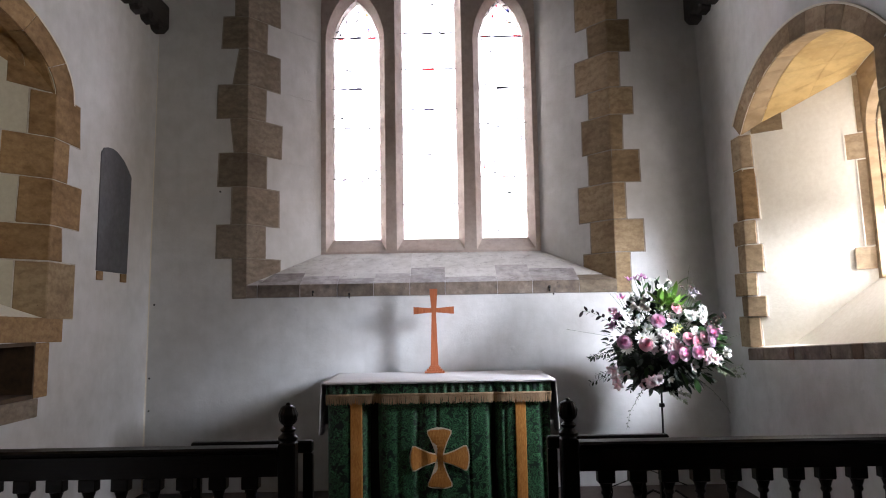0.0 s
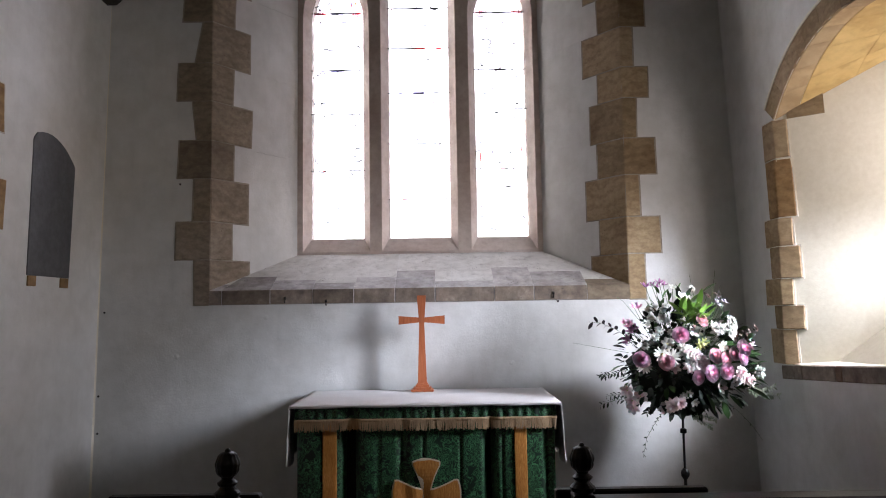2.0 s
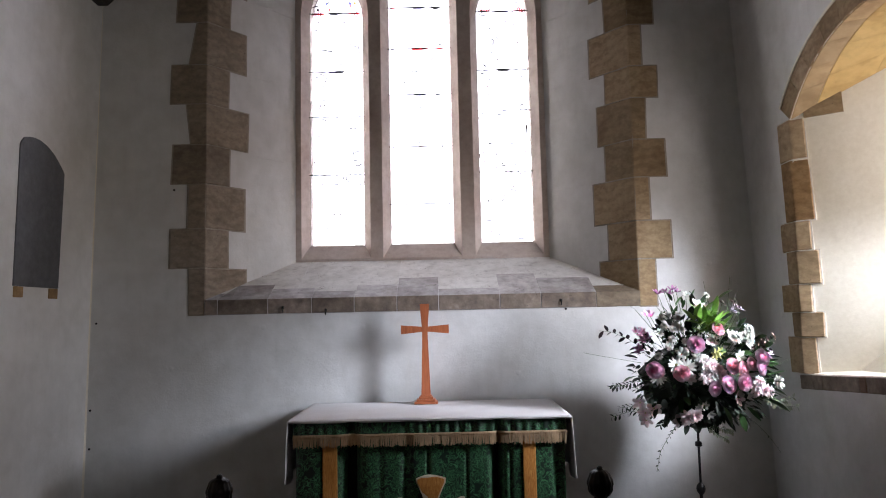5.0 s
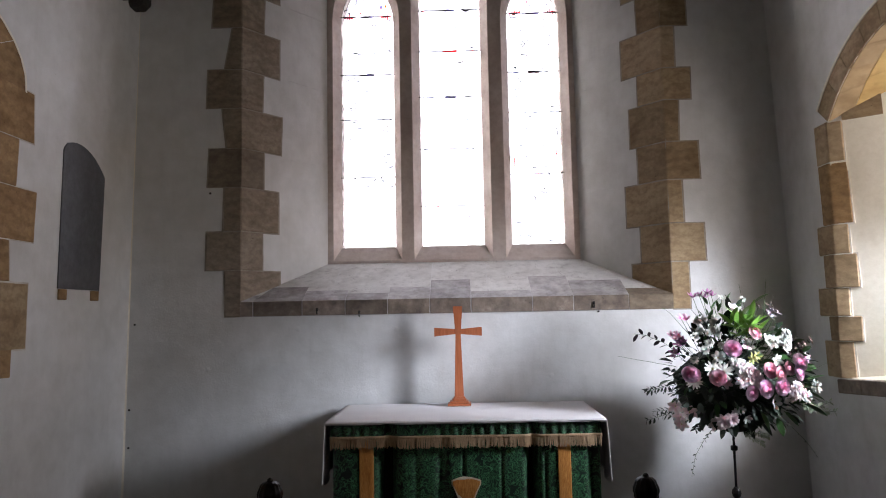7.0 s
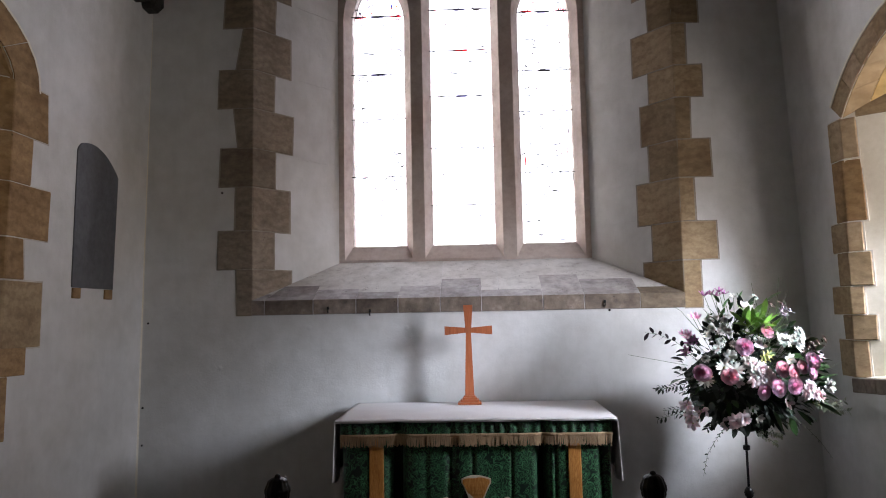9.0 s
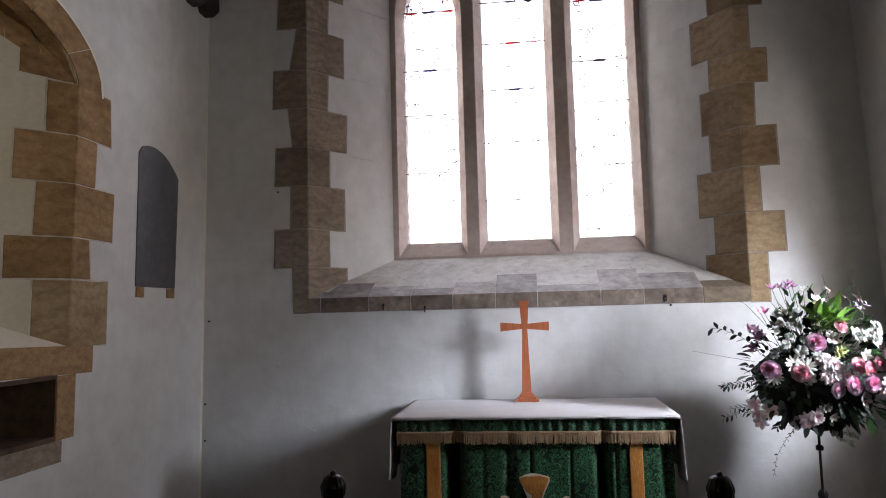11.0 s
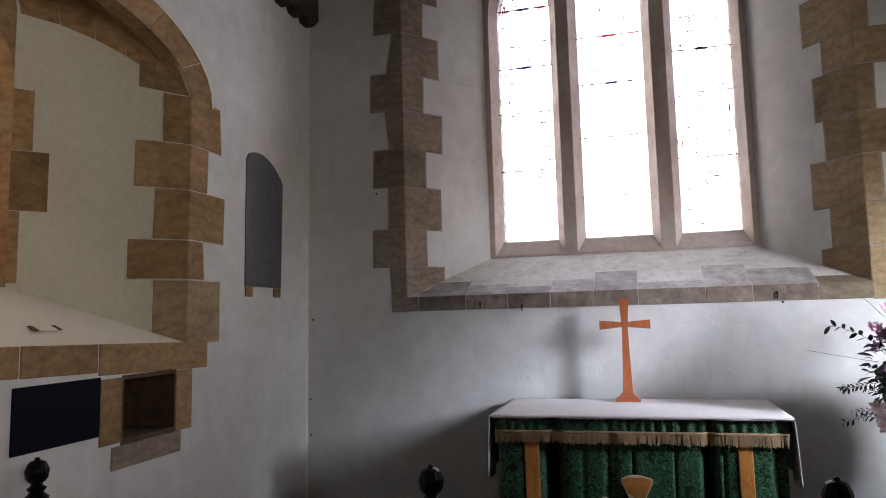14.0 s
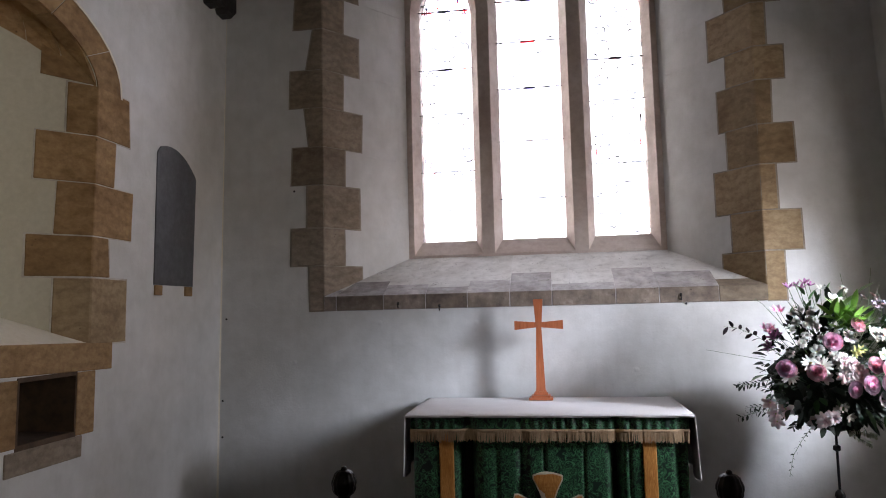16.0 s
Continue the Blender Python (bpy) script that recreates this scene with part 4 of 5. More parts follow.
def south_window():
    joints = [0.0, 0.09, 0.2, 0.29, 0.40, 0.5, 0.61, 0.70, 0.81, 0.90, 1.0]
    voussoirs(WALL_S, south, LEAN_S, S_IN, S_OUT, joints, 0.006, 0.05, STONE)
    voussoirs(WALL_S, south, LEAN_S, S_OUT, S_EDGE, [0.0, 0.5, 1.0], 0.012, 0.02, WARM, "plaster_edge")
    soffit(WALL_S, south, LEAN_S, S_IN, S_BACK, 0.66, joints, [0.004, 0.128], TAN)
    soffit(WALL_S, south, LEAN_S, S_IN, S_BACK, 0.66, [0, 0.16, 0.30, 0.44, 0.58, 0.74, 0.88, 1.0], [0.13, 0.40, 0.65], YELLOW)
    # corner stones; the jamb leans back towards its head
    rows = [(1.19, 1.43, .17, .16, .13), (1.43, 1.595, .10, .10, .20), (1.595, 1.78, .23, .22, .11), (1.78, 2.0, .13, .125, .19), (2.0, 2.195, .20, .19, .125), (2.195, 2.60, .125, .12, .15), (2.60, 2.868, .16, .15, .118)]
    for z0, z1, a0, a1, b in rows:
        y = -0.585 - 0.088 * ((z0 + z1) / 2 - 1.19)
        quoin(WALL_S, (XS, y), (0, 1), (-1, 0), unit(0.66, -1.25 - y), unit(-1.25 - y, -0.66), a0, a1, b * 0.70, z0, z1, LEAN_S, 0.014, STONE_N if z0 == 2.195 else STONE)
    for z0, z1, a0, a1, b in rows[1:]:
        quoin(WALL_S, (XS, -2.50), (0, -1), (-1, 0), unit(0.66, 0.27), unit(-0.27, 0.66), a0, a1, b, z0 + 0.06, z1 + 0.06, LEAN_S, 0.007)
    # the sill rises steeply from a narrow flat ledge to the window
    bm = bmesh.new()
    def across(d, z):
        return [(XS + d, -0.583 - 1.005 * d, z), (XS + d, -2.475 + 0.36 * d, z + 0.04)]
    prof = [across(0.02, 1.12), across(0.03, 1.195), across(0.23, 1.222), across(0.66, 1.690), across(0.66, 1.30)]
    prism(bm, [p[0] for p in prof], [p[1] for p in prof])
    lean(bm, LEAN_S)
    part("sill_slope", bm, WARM, WALL_S)
    # long springer in the reveal
    bm = bmesh.new()
    P, d, nn = Vector((XS, -0.738, 0)), Vector((*unit(0.66, -0.512), 0)), Vector((*unit(-0.512, -0.66), 0))
    lp = [P + nn * 0.007 + d * 0.08, P + d * 0.31 + nn * 0.007, P + d * 0.31 - nn * 0.05, P - nn * 0.05 + d * 0.08]
    prism(bm, [(p.x, p.y, 2.862) for p in lp], [(lp[0].x, lp[0].y, 2.90), (lp[1].x, lp[1].y, 3.01), (lp[2].x, lp[2].y, 3.01), (lp[3].x, lp[3].y, 2.90)])
    lean(bm, LEAN_S)
    part("springer", bm, STONE, WALL_S)
    # sill stones, rising slightly to the west
    ys = [-0.52, -0.80, -1.20, -1.27, -1.75, -1.98, -2.10, -2.45, -2.75]
    for y0, y1 in zip(ys, ys[1:]):
        bm = bmesh.new()
        def z(y, t):
            return (1.180 if t else 1.088) - 0.066 * (y + 0.57)
        lo = [(XS - 0.007, y0 - 0.002, z(y0, 0)), (XS - 0.007, y0 - 0.002, z(y0, 1)), (XS + 0.05, y0 - 0.002, z(y0, 1) + 0.004), (XS + 0.05, y0 - 0.002, z(y0, 0))]
        hi = [(XS - 0.007, y1 + 0.002, z(y1, 0)), (XS - 0.007, y1 + 0.002, z(y1, 1)), (XS + 0.05, y1 + 0.002, z(y1, 1) + 0.004), (XS + 0.05, y1 + 0.002, z(y1, 0))]
        prism(bm, lo, hi)
        bmesh.ops.bevel(bm, geom=list(bm.edges), offset=0.005, segments=1, affect="EDGES")
        lean(bm, LEAN_S)
        part("sill_stone", bm, RUST if y0 in (-1.20, -1.98) else FACE, WALL_S)
    w = thing("window_3", "stone lancet window with clear glass and bright daylight", "window", kind="structure")
    bm = bmesh.new()
    outer = [(-2.7, 1.35), (-0.9, 1.35), (-0.9, 3.6), (-2.7, 3.6)]
    ga = arch(-1.74, 0.425, 1.74, 1.74, 2.72, 3.10)
    plate(bm, outer, [arch(-1.74, 0.455, 1.70, 1.70, 2.74, 3.16)], [ga], south, 0.662, 0.71)
    plate(bm, outer, [ga], [ga], south, 0.725, 0.80)
    lean(bm, LEAN_S)
    part("frame", bm, TAN, w)
    for z0, z1 in ((1.74, 2.20), (2.20, 2.72)):
        bm = bmesh.new()
        box(bm, XS + 0.715, XS + 0.719, -2.17, -1.31, z0, z1)
        lean(bm, LEAN_S)
        part("pane", bm, CLEAR, w).visible_shadow = False
    bm = bmesh.new()
    lp = arch(-1.74, 0.43, 2.72, 2.72, 2.721, 3.105)
    prism(bm, [south(u, v, 0.715) for u, v in lp], [south(u, v, 0.719) for u, v in lp])
    lean(bm, LEAN_S)
    part("pane", bm, CLEAR, w).visible_shadow = False
    for z0, z1, b, edge in ((2.557, 2.745, .12, .012), (1.76, 1.92, .13, .0), (2.75, 3.17, .035, .0), (1.93, 2.55, .055, .008)):
        P = Vector((XS + 0.66, -1.25, 0))
        d, nn = Vector((*unit(-0.66, 0.57), 0)), Vector((*unit(-0.57, -0.66), 0))
        for nm, g, up, mat in (("jamb_stone", 0.0, 0.007, STONE), ("mortar", edge, 0.009, WARM)):
            if nm == "mortar" and not edge:
                continue
            bm = bmesh.new()
            if nm == "mortar":
                lp = [P + d * b + nn * up, P + d * (b + g) + nn * up, P + d * (b + g) - nn * 0.04, P + d * b - nn * 0.04]
            else:
                lp = [P + nn * up, P + d * b + nn * up, P + d * b - nn * 0.04, P - nn * 0.04]
            prism(bm, [(p.x, p.y, z0 + 0.002) for p in lp], [(p.x, p.y, z1 - 0.002 + g) for p in lp])
            lean(bm, LEAN_S)
            part(nm, bm, mat, w)


south_window()


def added_nave_window():
    """Plain lancet added behind the start of the walk, never in view, to let light onto the north wall."""
    w = thing("window_4", "unseen window added in the nave to light the north wall", "window", kind="structure")
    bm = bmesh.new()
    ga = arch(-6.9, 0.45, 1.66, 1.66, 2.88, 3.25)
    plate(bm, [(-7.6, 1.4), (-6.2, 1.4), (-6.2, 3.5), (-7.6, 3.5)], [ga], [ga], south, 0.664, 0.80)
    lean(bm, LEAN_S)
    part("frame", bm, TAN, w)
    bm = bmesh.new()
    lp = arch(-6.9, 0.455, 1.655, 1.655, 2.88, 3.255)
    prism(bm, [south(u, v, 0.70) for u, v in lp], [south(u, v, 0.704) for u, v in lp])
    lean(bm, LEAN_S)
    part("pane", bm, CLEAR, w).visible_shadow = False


added_nave_window()


# ---- altar ----
def fold(x):
    y = 0.0
    for c, w, d in ((-.48, .048, .13), (-.14, .028, .035), (-.005, .010, .022), (.235, .008, .018), (.42, .030, .11), (.505, .008, .018), (.80, .03, .045), (-.83, .02, .02), (-.30, .02, .01), (.60, .1, -.012), (-.7, .06, -.012)):
        y += d * math.exp(-((x - c) / w) ** 2)
    return y


def cloth_strip(bm, x0, x1, z0, z1, base, off, nx, nz, wave=0.0, freq=0.0, thick=0.004):
    """A hanging cloth that follows the folds, with thickness."""
    grid = []
    for s in (0, thick):
        g = []
        for j in range(nz + 1):
            z = z0 + (z1 - z0) * j / nz
            row = []
            for i in range(nx + 1):
                x = x0 + (x1 - x0) * i / nx
                k = 1.0 - 0.25 * j / nz
                y = base + fold(x + 0.012 * math.sin(3 * z)) * k * (0.25 if freq else 1) - off + s + wave * math.sin(freq * x + 2.5 * math.sin(9 * x)) * (0.6 + 0.4 * math.sin(5 * x + 7 * z))
                row.append(bm.verts.new((x, y, z)))
            g.append(row)
        grid.append(g)
    a, b = grid
    for j in range(nz):
        for i in range(nx):
            bm.faces.new((a[j][i], a[j][i + 1], a[j + 1][i + 1], a[j + 1][i]))
            bm.faces.new((b[j][i], b[j + 1][i], b[j + 1][i + 1], b[j][i + 1]))
    for i in range(nx):
        bm.faces.new((a[0][i], b[0][i], b[0][i + 1], a[0][i + 1]))
        bm.faces.new((a[nz][i], a[nz][i + 1], b[nz][i + 1], b[nz][i]))
    for j in range(nz):
        bm.faces.new((a[j][0], a[j + 1][0], b[j + 1][0], b[j][0]))
        bm.faces.new((a[j][nx], b[j][nx], b[j + 1][nx], a[j + 1][nx]))


AY = -0.855


def altar():
    t = thing("altar_table", "oak altar table against the east wall, hidden under cloths", "altar", at=(0, -0.48, 0))
    for x in (-0.76, 0.76):
        for y in (-0.76, -0.14):
            bm = bmesh.new()
            box(bm, x - 0.04, x + 0.04, y - 0.04, y + 0.04, 0, 0.93, 0.005)
            part("leg", bm, OAK, None).parent = t
    bm = bmesh.new()
    box(bm, -0.82, 0.82, -0.825, -0.07, 0.93, 0.990, 0.006)
    part("tabletop", bm, OAK, t)
    bm = bmesh.new()
    box(bm, -0.79, 0.79, -0.78, -0.12, 0.02, 0.925, 0.004)
    part("body", bm, OAK, t)
    for o in t.children:
        o.matrix_parent_inverse = t.matrix_world.inverted()
    # green frontal
    f = thing("altar_frontal", "green brocade altar frontal with gold bands and a cross", "altar cloth")
    bm = bmesh.new()
    cloth_strip(bm, -0.832, 0.832, 0.03, 0.955, AY, 0.0, 220, 14)
    part("curtain", bm, BROCADE, f, smooth=True)
    for x0, x1 in ((-0.665, -0.575), (0.57, 0.65)):
        bm = bmesh.new()
        cloth_strip(bm, x0, x1, 0.03, 0.93, AY, 0.006, 12, 14)
        part("gold_band", bm, GOLD, f, "gold satin band", True)
    # cross with flared arms, each arm a curved wedge lying on the folds
    cz, R, tip, waist = 0.428, 0.215, 0.083, 0.020
    def lie(px, pz, off):
        return (px, AY - 0.008 + 0.016 * math.exp(-((px + 0.02) / 0.035) ** 2) + 0.012 * math.exp(-((px + 0.14) / 0.04) ** 2) - off, pz)
    def arm_loop(g, ang):
        ca, sa = math.cos(ang), math.sin(ang)
        lp = []
        n = 8
        side = [(0.0 + (R - 0.035) * (i / n), waist + g + (tip - waist) * (i / n) ** 1.55) for i in range(n + 1)]
        cap = [(math.sqrt(max(0, (R + g) ** 2 - s * s)), s) for s in [(tip + g) * (1 - 2 * j / 10) for j in range(11)]]
        lp = side + cap + [(a, -b) for a, b in side[::-1]]
        return [(a * ca - b * sa, cz + a * sa + b * ca) for a, b in lp]
    for g, off, mat, nm in ((0.009, 0.009, CORD, "cross_edging"), (0.0, 0.012, GOLD, "cross_motif")):
        bm = bmesh.new()
        for q in range(4):
            lp = arm_loop(g, q * math.pi / 2)
            o = off + 0.0007 * (q % 2)
            m = len(lp) // 2
            va, vb = [bm.verts.new(lie(x, z, o)) for x, z in lp], [bm.verts.new(lie(x, z, o - 0.004)) for x, z in lp]
            n = len(lp)
            for i in range(n // 2 - 1):
                bm.faces.new((va[i], va[i + 1], va[n - 2 - i], va[n - 1 - i]))
                bm.faces.new((vb[i], vb[n - 1 - i], vb[n - 2 - i], vb[i + 1]))
            for i in range(n):
                bm.faces.new((va[i], vb[i], vb[(i + 1) % n], va[(i + 1) % n]))
        part(nm, bm, mat, f, "gold satin cross" if nm == "cross_motif" else "cream cord edging")
    # ruched valance and its fringe
    s = thing("altar_valance", "ruched green brocade valance with a tan fringe", "altar cloth")
    bm = bmesh.new()
    cloth_strip(bm, -0.842, 0.842, 0.888, 0.992, AY, 0.022, 420, 6, 0.008, 95.0)
    part("ruching", bm, BROCADE, s, smooth=True)
    bm = bmesh.new()
    cloth_strip(bm, -0.845, 0.845, 0.890, 0.909, AY, 0.034, 200, 2, 0.002, 40.0)
    part("fringe_heading", bm, FRINGE, s, smooth=True)
    bm = bmesh.new()
    rnd = random.Random(2)
    n = 300
    for i in range(n):
        x = -0.843 + 1.686 * (i + 0.5) / n
        L, dx, w = rnd.uniform(0.052, 0.070), rnd.uniform(-0.006, 0.006), 0.0032
        y = AY + 0.25 * fold(x) - 0.036 + rnd.uniform(-0.003, 0.003) + 0.004 * math.sin(31 * x)
        prism(bm, [(x - w, y, 0.898), (x + w, y, 0.898), (x, y + 0.005, 0.898)], [(x + dx - w, y - 0.004, 0.898 - L), (x + dx + w, y - 0.004, 0.898 - L), (x + dx, y + 0.001, 0.898 - L)])
    tagged(part("fringe", bm, FRINGE, s), kind="stuff")
    # white linen over the top, falling at both ends
    c = thing("altar_linen", "white linen cloth laid over the altar top", "altar cloth")
    bm = bmesh.new()
    nx, ny = 60, 20
    grid = []
    for s_ in (0, 1):
        g = []
        for j in range(ny + 1):
            y = -0.905 + 0.85 * j / ny
            g.append([bm.verts.new((-0.870 + 1.740 * i / nx, y, 1.001 - 0.006 * s_ + 0.0025 * noise.noise((i * 0.16, j * 0.3, 1)) + (-0.006 if j == 0 else 0))) for i in range(nx + 1)])
        grid.append(g)
    for gi, g in enumerate(grid):
        for j in range(ny):
            for i in range(nx):
                bm.faces.new((g[j][i], g[j][i + 1], g[j + 1][i + 1], g[j + 1][i]))
    for j in range(ny):
        for i in (0, nx):
            bm.faces.new((grid[0][j][i], grid[0][j + 1][i], grid[1][j + 1][i], grid[1][j][i]))
    for i in range(nx):
        for j in (0, ny):
            bm.faces.new((grid[0][j][i], grid[0][j][i + 1], grid[1][j][i + 1], grid[1][j][i]))
    part("top_cloth", bm, LINEN, c, smooth=True)
    bm = bmesh.new()
    cloth_strip(bm, -0.872, 0.872, 0.981, 1.000, AY, 0.048, 160, 2, 0.0025, 22.0)
    part("front_hem", bm, LINEN, c, smooth=True)
    for s_ in (-1, 1):
        bm = bmesh.new()
        n, m = 30, 16
        ga = []
        for th in (0, 0.004):
            g = []
            for j in range(m + 1):
                f_ = j / m
                row = []
                for i in range(n + 1):
                    y = -0.905 + 0.85 * i / n
                    drop = 0.36 + 0.03 * math.sin(i * 0.5)
                    wv = 0.016 * math.sin(i * 0.95) * f_ + 0.010 * math.sin(i * 0.41 + 1)
                    row.append(bm.verts.new((s_ * (0.870 + 0.016 * f_ ** 0.6 + 0.6 * wv * f_ + th), y + 0.02 * f_, 1.0 - 0.012 * min(1, f_ * 8) - drop * f_)))
                g.append(row)
            ga.append(g)
        for g in ga:
            for j in range(m):
                for i in range(n):
                    bm.faces.new((g[j][i], g[j][i + 1], g[j + 1][i + 1], g[j + 1][i]))
        for j in range(m):
            for i in (0, n):
                bm.faces.new((ga[0][j][i], ga[0][j + 1][i], ga[1][j + 1][i], ga[1][j][i]))
        for i in range(n):
            bm.faces.new((ga[0][m][i], ga[0][m][i + 1], ga[1][m][i + 1], ga[1][m][i]))
        part("side_fall", bm, LINEN, c, smooth=True)
    # standing cross
    k = thing("altar_cross", "reddish polished wooden cross on a stepped base", "cross", at=(-0.036, -0.195, 1.004))
    for h, z0, z1 in ((0.083, 0.0, 0.016), (0.066, 0.016, 0.032), (0.05, 0.032, 0.048), (0.04, 0.048, 0.06)):
        bm = bmesh.new()
        box(bm, -h, h, -h * 0.75, h * 0.75, z0, z1, 0.002)
        part("base_step", bm, WOOD, k)
    bm = bmesh.new()
    prism(bm, [(-0.033, -0.018, 0.06), (0.033, -0.018, 0.06), (0.033, 0.018, 0.06), (-0.033, 0.018, 0.06)], [(-0.019, -0.015, 0.50), (0.019, -0.015, 0.50), (0.019, 0.015, 0.50), (-0.019, 0.015, 0.50)])
    prism(bm, [(-0.019, -0.015, 0.50), (0.019, -0.015, 0.50), (0.019, 0.015, 0.50), (-0.019, 0.015, 0.50)], [(-0.034, -0.016, 0.707), (0.034, -0.016, 0.707), (0.034, 0.016, 0.707), (-0.034, 0.016, 0.707)])
    part("upright", bm, WOOD, k)
    for s_ in (-1, 1):
        bm = bmesh.new()
        prism(bm, [(s_ * 0.018, -0.014, 0.507), (s_ * 0.018, 0.014, 0.507), (s_ * 0.018, 0.014, 0.543), (s_ * 0.018, -0.014, 0.543)], [(s_ * 0.172, -0.016, 0.492), (s_ * 0.172, 0.016, 0.492), (s_ * 0.172, 0.016, 0.556), (s_ * 0.172, -0.016, 0.556)])
        part("arm", bm, WOOD, k)


altar()


# ---- communion rail ----
RY = -2.68


def rail_section(x0, x1, newels, xs):
    t = thing("communion_rail", "dark turned oak communion rail with a moulded top", "altar rail", "communion rails")
    bm = bmesh.new()
    prof = [(-0.055, 0.835), (-0.06, 0.848), (-0.045, 0.858), (0.045, 0.858), (0.06, 0.848), (0.055, 0.835), (0.034, 0.822), (0.03, 0.716), (-0.03, 0.716), (-0.034, 0.822)]
    prism(bm, [(x0, RY + y, z) for y, z in prof], [(x1, RY + y, z) for y, z in prof])
    part("top_rail", bm, OAK, t)
    bm = bmesh.new()
    box(bm, x0, x1, RY - 0.035, RY + 0.035, 0.08, 0.16, 0.006)
    part("bottom_rail", bm, OAK, t)
    bm = bmesh.new()
    box(bm, -0.042, 0.042, -0.03, 0.03, 0.656, 0.716, 0.004)
    box(bm, -0.032, 0.032, -0.03, 0.03, 0.16, 0.24, 0.004)
    lathe(bm, [(0.026, 0.24), (0.030, 0.25), (0.017, 0.27), (0.019, 0.30), (0.033, 0.38), (0.028, 0.43), (0.016, 0.50), (0.018, 0.53), (0.027, 0.545), (0.018, 0.56), (0.017, 0.59), (0.027, 0.605), (0.022, 0.62), (0.034, 0.656)], 12)
    me = mesh_of(bm, "baluster", OAK)
    for x in xs:
        part("baluster", me, None, t).location = (x, RY, 0)
    bm = bmesh.new()
    box(bm, -0.042, 0.042, -0.042, 0.042, 0, 0.875, 0.006)
    lathe(bm, [(0.03, 0.875), (0.047, 0.885), (0.05, 0.90), (0.036, 0.912), (0.028, 0.922), (0.036, 0.93), (0.04, 0.938), (0.03, 0.945), (0.022, 0.952), (0.026, 0.962)], 16)
    post = mesh_of(bm, "newel_post", OAK)
    bm = bmesh.new()
    lathe(bm, [(0.018, 0.955), (0.034, 0.966), (0.044, 0.985), (0.047, 1.005), (0.044, 1.025), (0.036, 1.042), (0.024, 1.052), (0.012, 1.056), (0.010, 1.064), (0.004, 1.068)], 28)
    bmesh.ops.subdivide_edges(bm, edges=list(bm.edges), cuts=1, use_grid_fill=True)
    for v in bm.verts:
        r = math.hypot(v.co.x, v.co.y)
        if r > 0.02:
            k = 1 + 0.07 * math.cos(7 * math.atan2(v.co.y, v.co.x) + 90 * v.co.z) * math.cos(7 * math.atan2(v.co.y, v.co.x) - 90 * v.co.z)
            v.co.x, v.co.y = v.co.x * k, v.co.y * k
    knob = mesh_of(bm, "finial", OAK, True)
    for x, y in newels:
        p = part("newel_post", post, None, t)
        p.location = (x, y, 0)
        part("finial", knob, None, p)
    return t


rail_section(-2.44, -0.775, ((-0.73, RY), (-2.475, -2.765)), [-2.024 + 0.159 * i for i in range(-2, 8)])
rail_section(0.70, 2.42, ((0.655, RY), (2.36, -2.765)), [1.446 + 0.154 * i for i in range(-4, 6)])


def gate(hinge, s):
    """A gate leaf folded back behind its rail."""
    t = thing("rail_gate", "dark oak gate leaf folded open behind the rail", "gate", "gate leaves of the rail")
    x0, x1 = sorted((hinge, hinge + s * 0.62))
    bm = bmesh.new()
    box(bm, x0, x1, -2.575, -2.525, 0.80, 0.862, 0.008)
    part("top_rail", bm, OAK, t)
    bm = bmesh.new()
    box(bm, x0, x1, -2.57, -2.53, 0.10, 0.16, 0.006)
    part("bottom_rail", bm, OAK, t)
    for x in (x0 + 0.025, x1 - 0.025):
        bm = bmesh.new()
        box(bm, x - 0.025, x + 0.025, -2.57, -2.53, 0.08, 0.80, 0.004)
        part("stile", bm, OAK, t)
    for i in range(3):
        bm = bmesh.new()
        x = x0 + 0.05 + (x1 - x0 - 0.1) * (i + 0.5) / 3
        lathe(bm, [(0.022, 0.16), (0.014, 0.2), (0.026, 0.38), (0.014, 0.55), (0.02, 0.58), (0.014, 0.62), (0.022, 0.80)], 10, (x, -2.55, 0))
        part("baluster", bm, OAK, t)


gate(-0.63, -1)
gate(0.565, 1)
# ---- flowers ----
FX, FY = 1.75, -0.60


def flower_stand():
    t = thing("flower_stand", "slender black iron pedestal flower stand", "stand", at=(FX, FY, 0))
    for nm, prof in (("pole", [(0.011, 0.03), (0.011, 0.50), (0.008, 0.505), (0.008, 0.875)]), ("collar", [(0.012, 0.735), (0.022, 0.74), (0.022, 0.765), (0.012, 0.77)]),
                     ("boss", [(0.012, 0.43), (0.026, 0.45), (0.030, 0.468), (0.026, 0.486), (0.012, 0.505)])):
        bm = bmesh.new()
        lathe(bm, prof, 12)
        part(nm, bm, IRON, t, smooth=False)
    for i in range(3):
        a = i * 2.094 + 0.4
        bm = bmesh.new()
        tube(bm, [(0, 0, 0.06), (0.1 * math.cos(a), 0.1 * math.sin(a), 0.09), (0.22 * math.cos(a), 0.22 * math.sin(a), 0.01)], 0.010)
        part("leg", bm, IRON, t)


flower_stand()


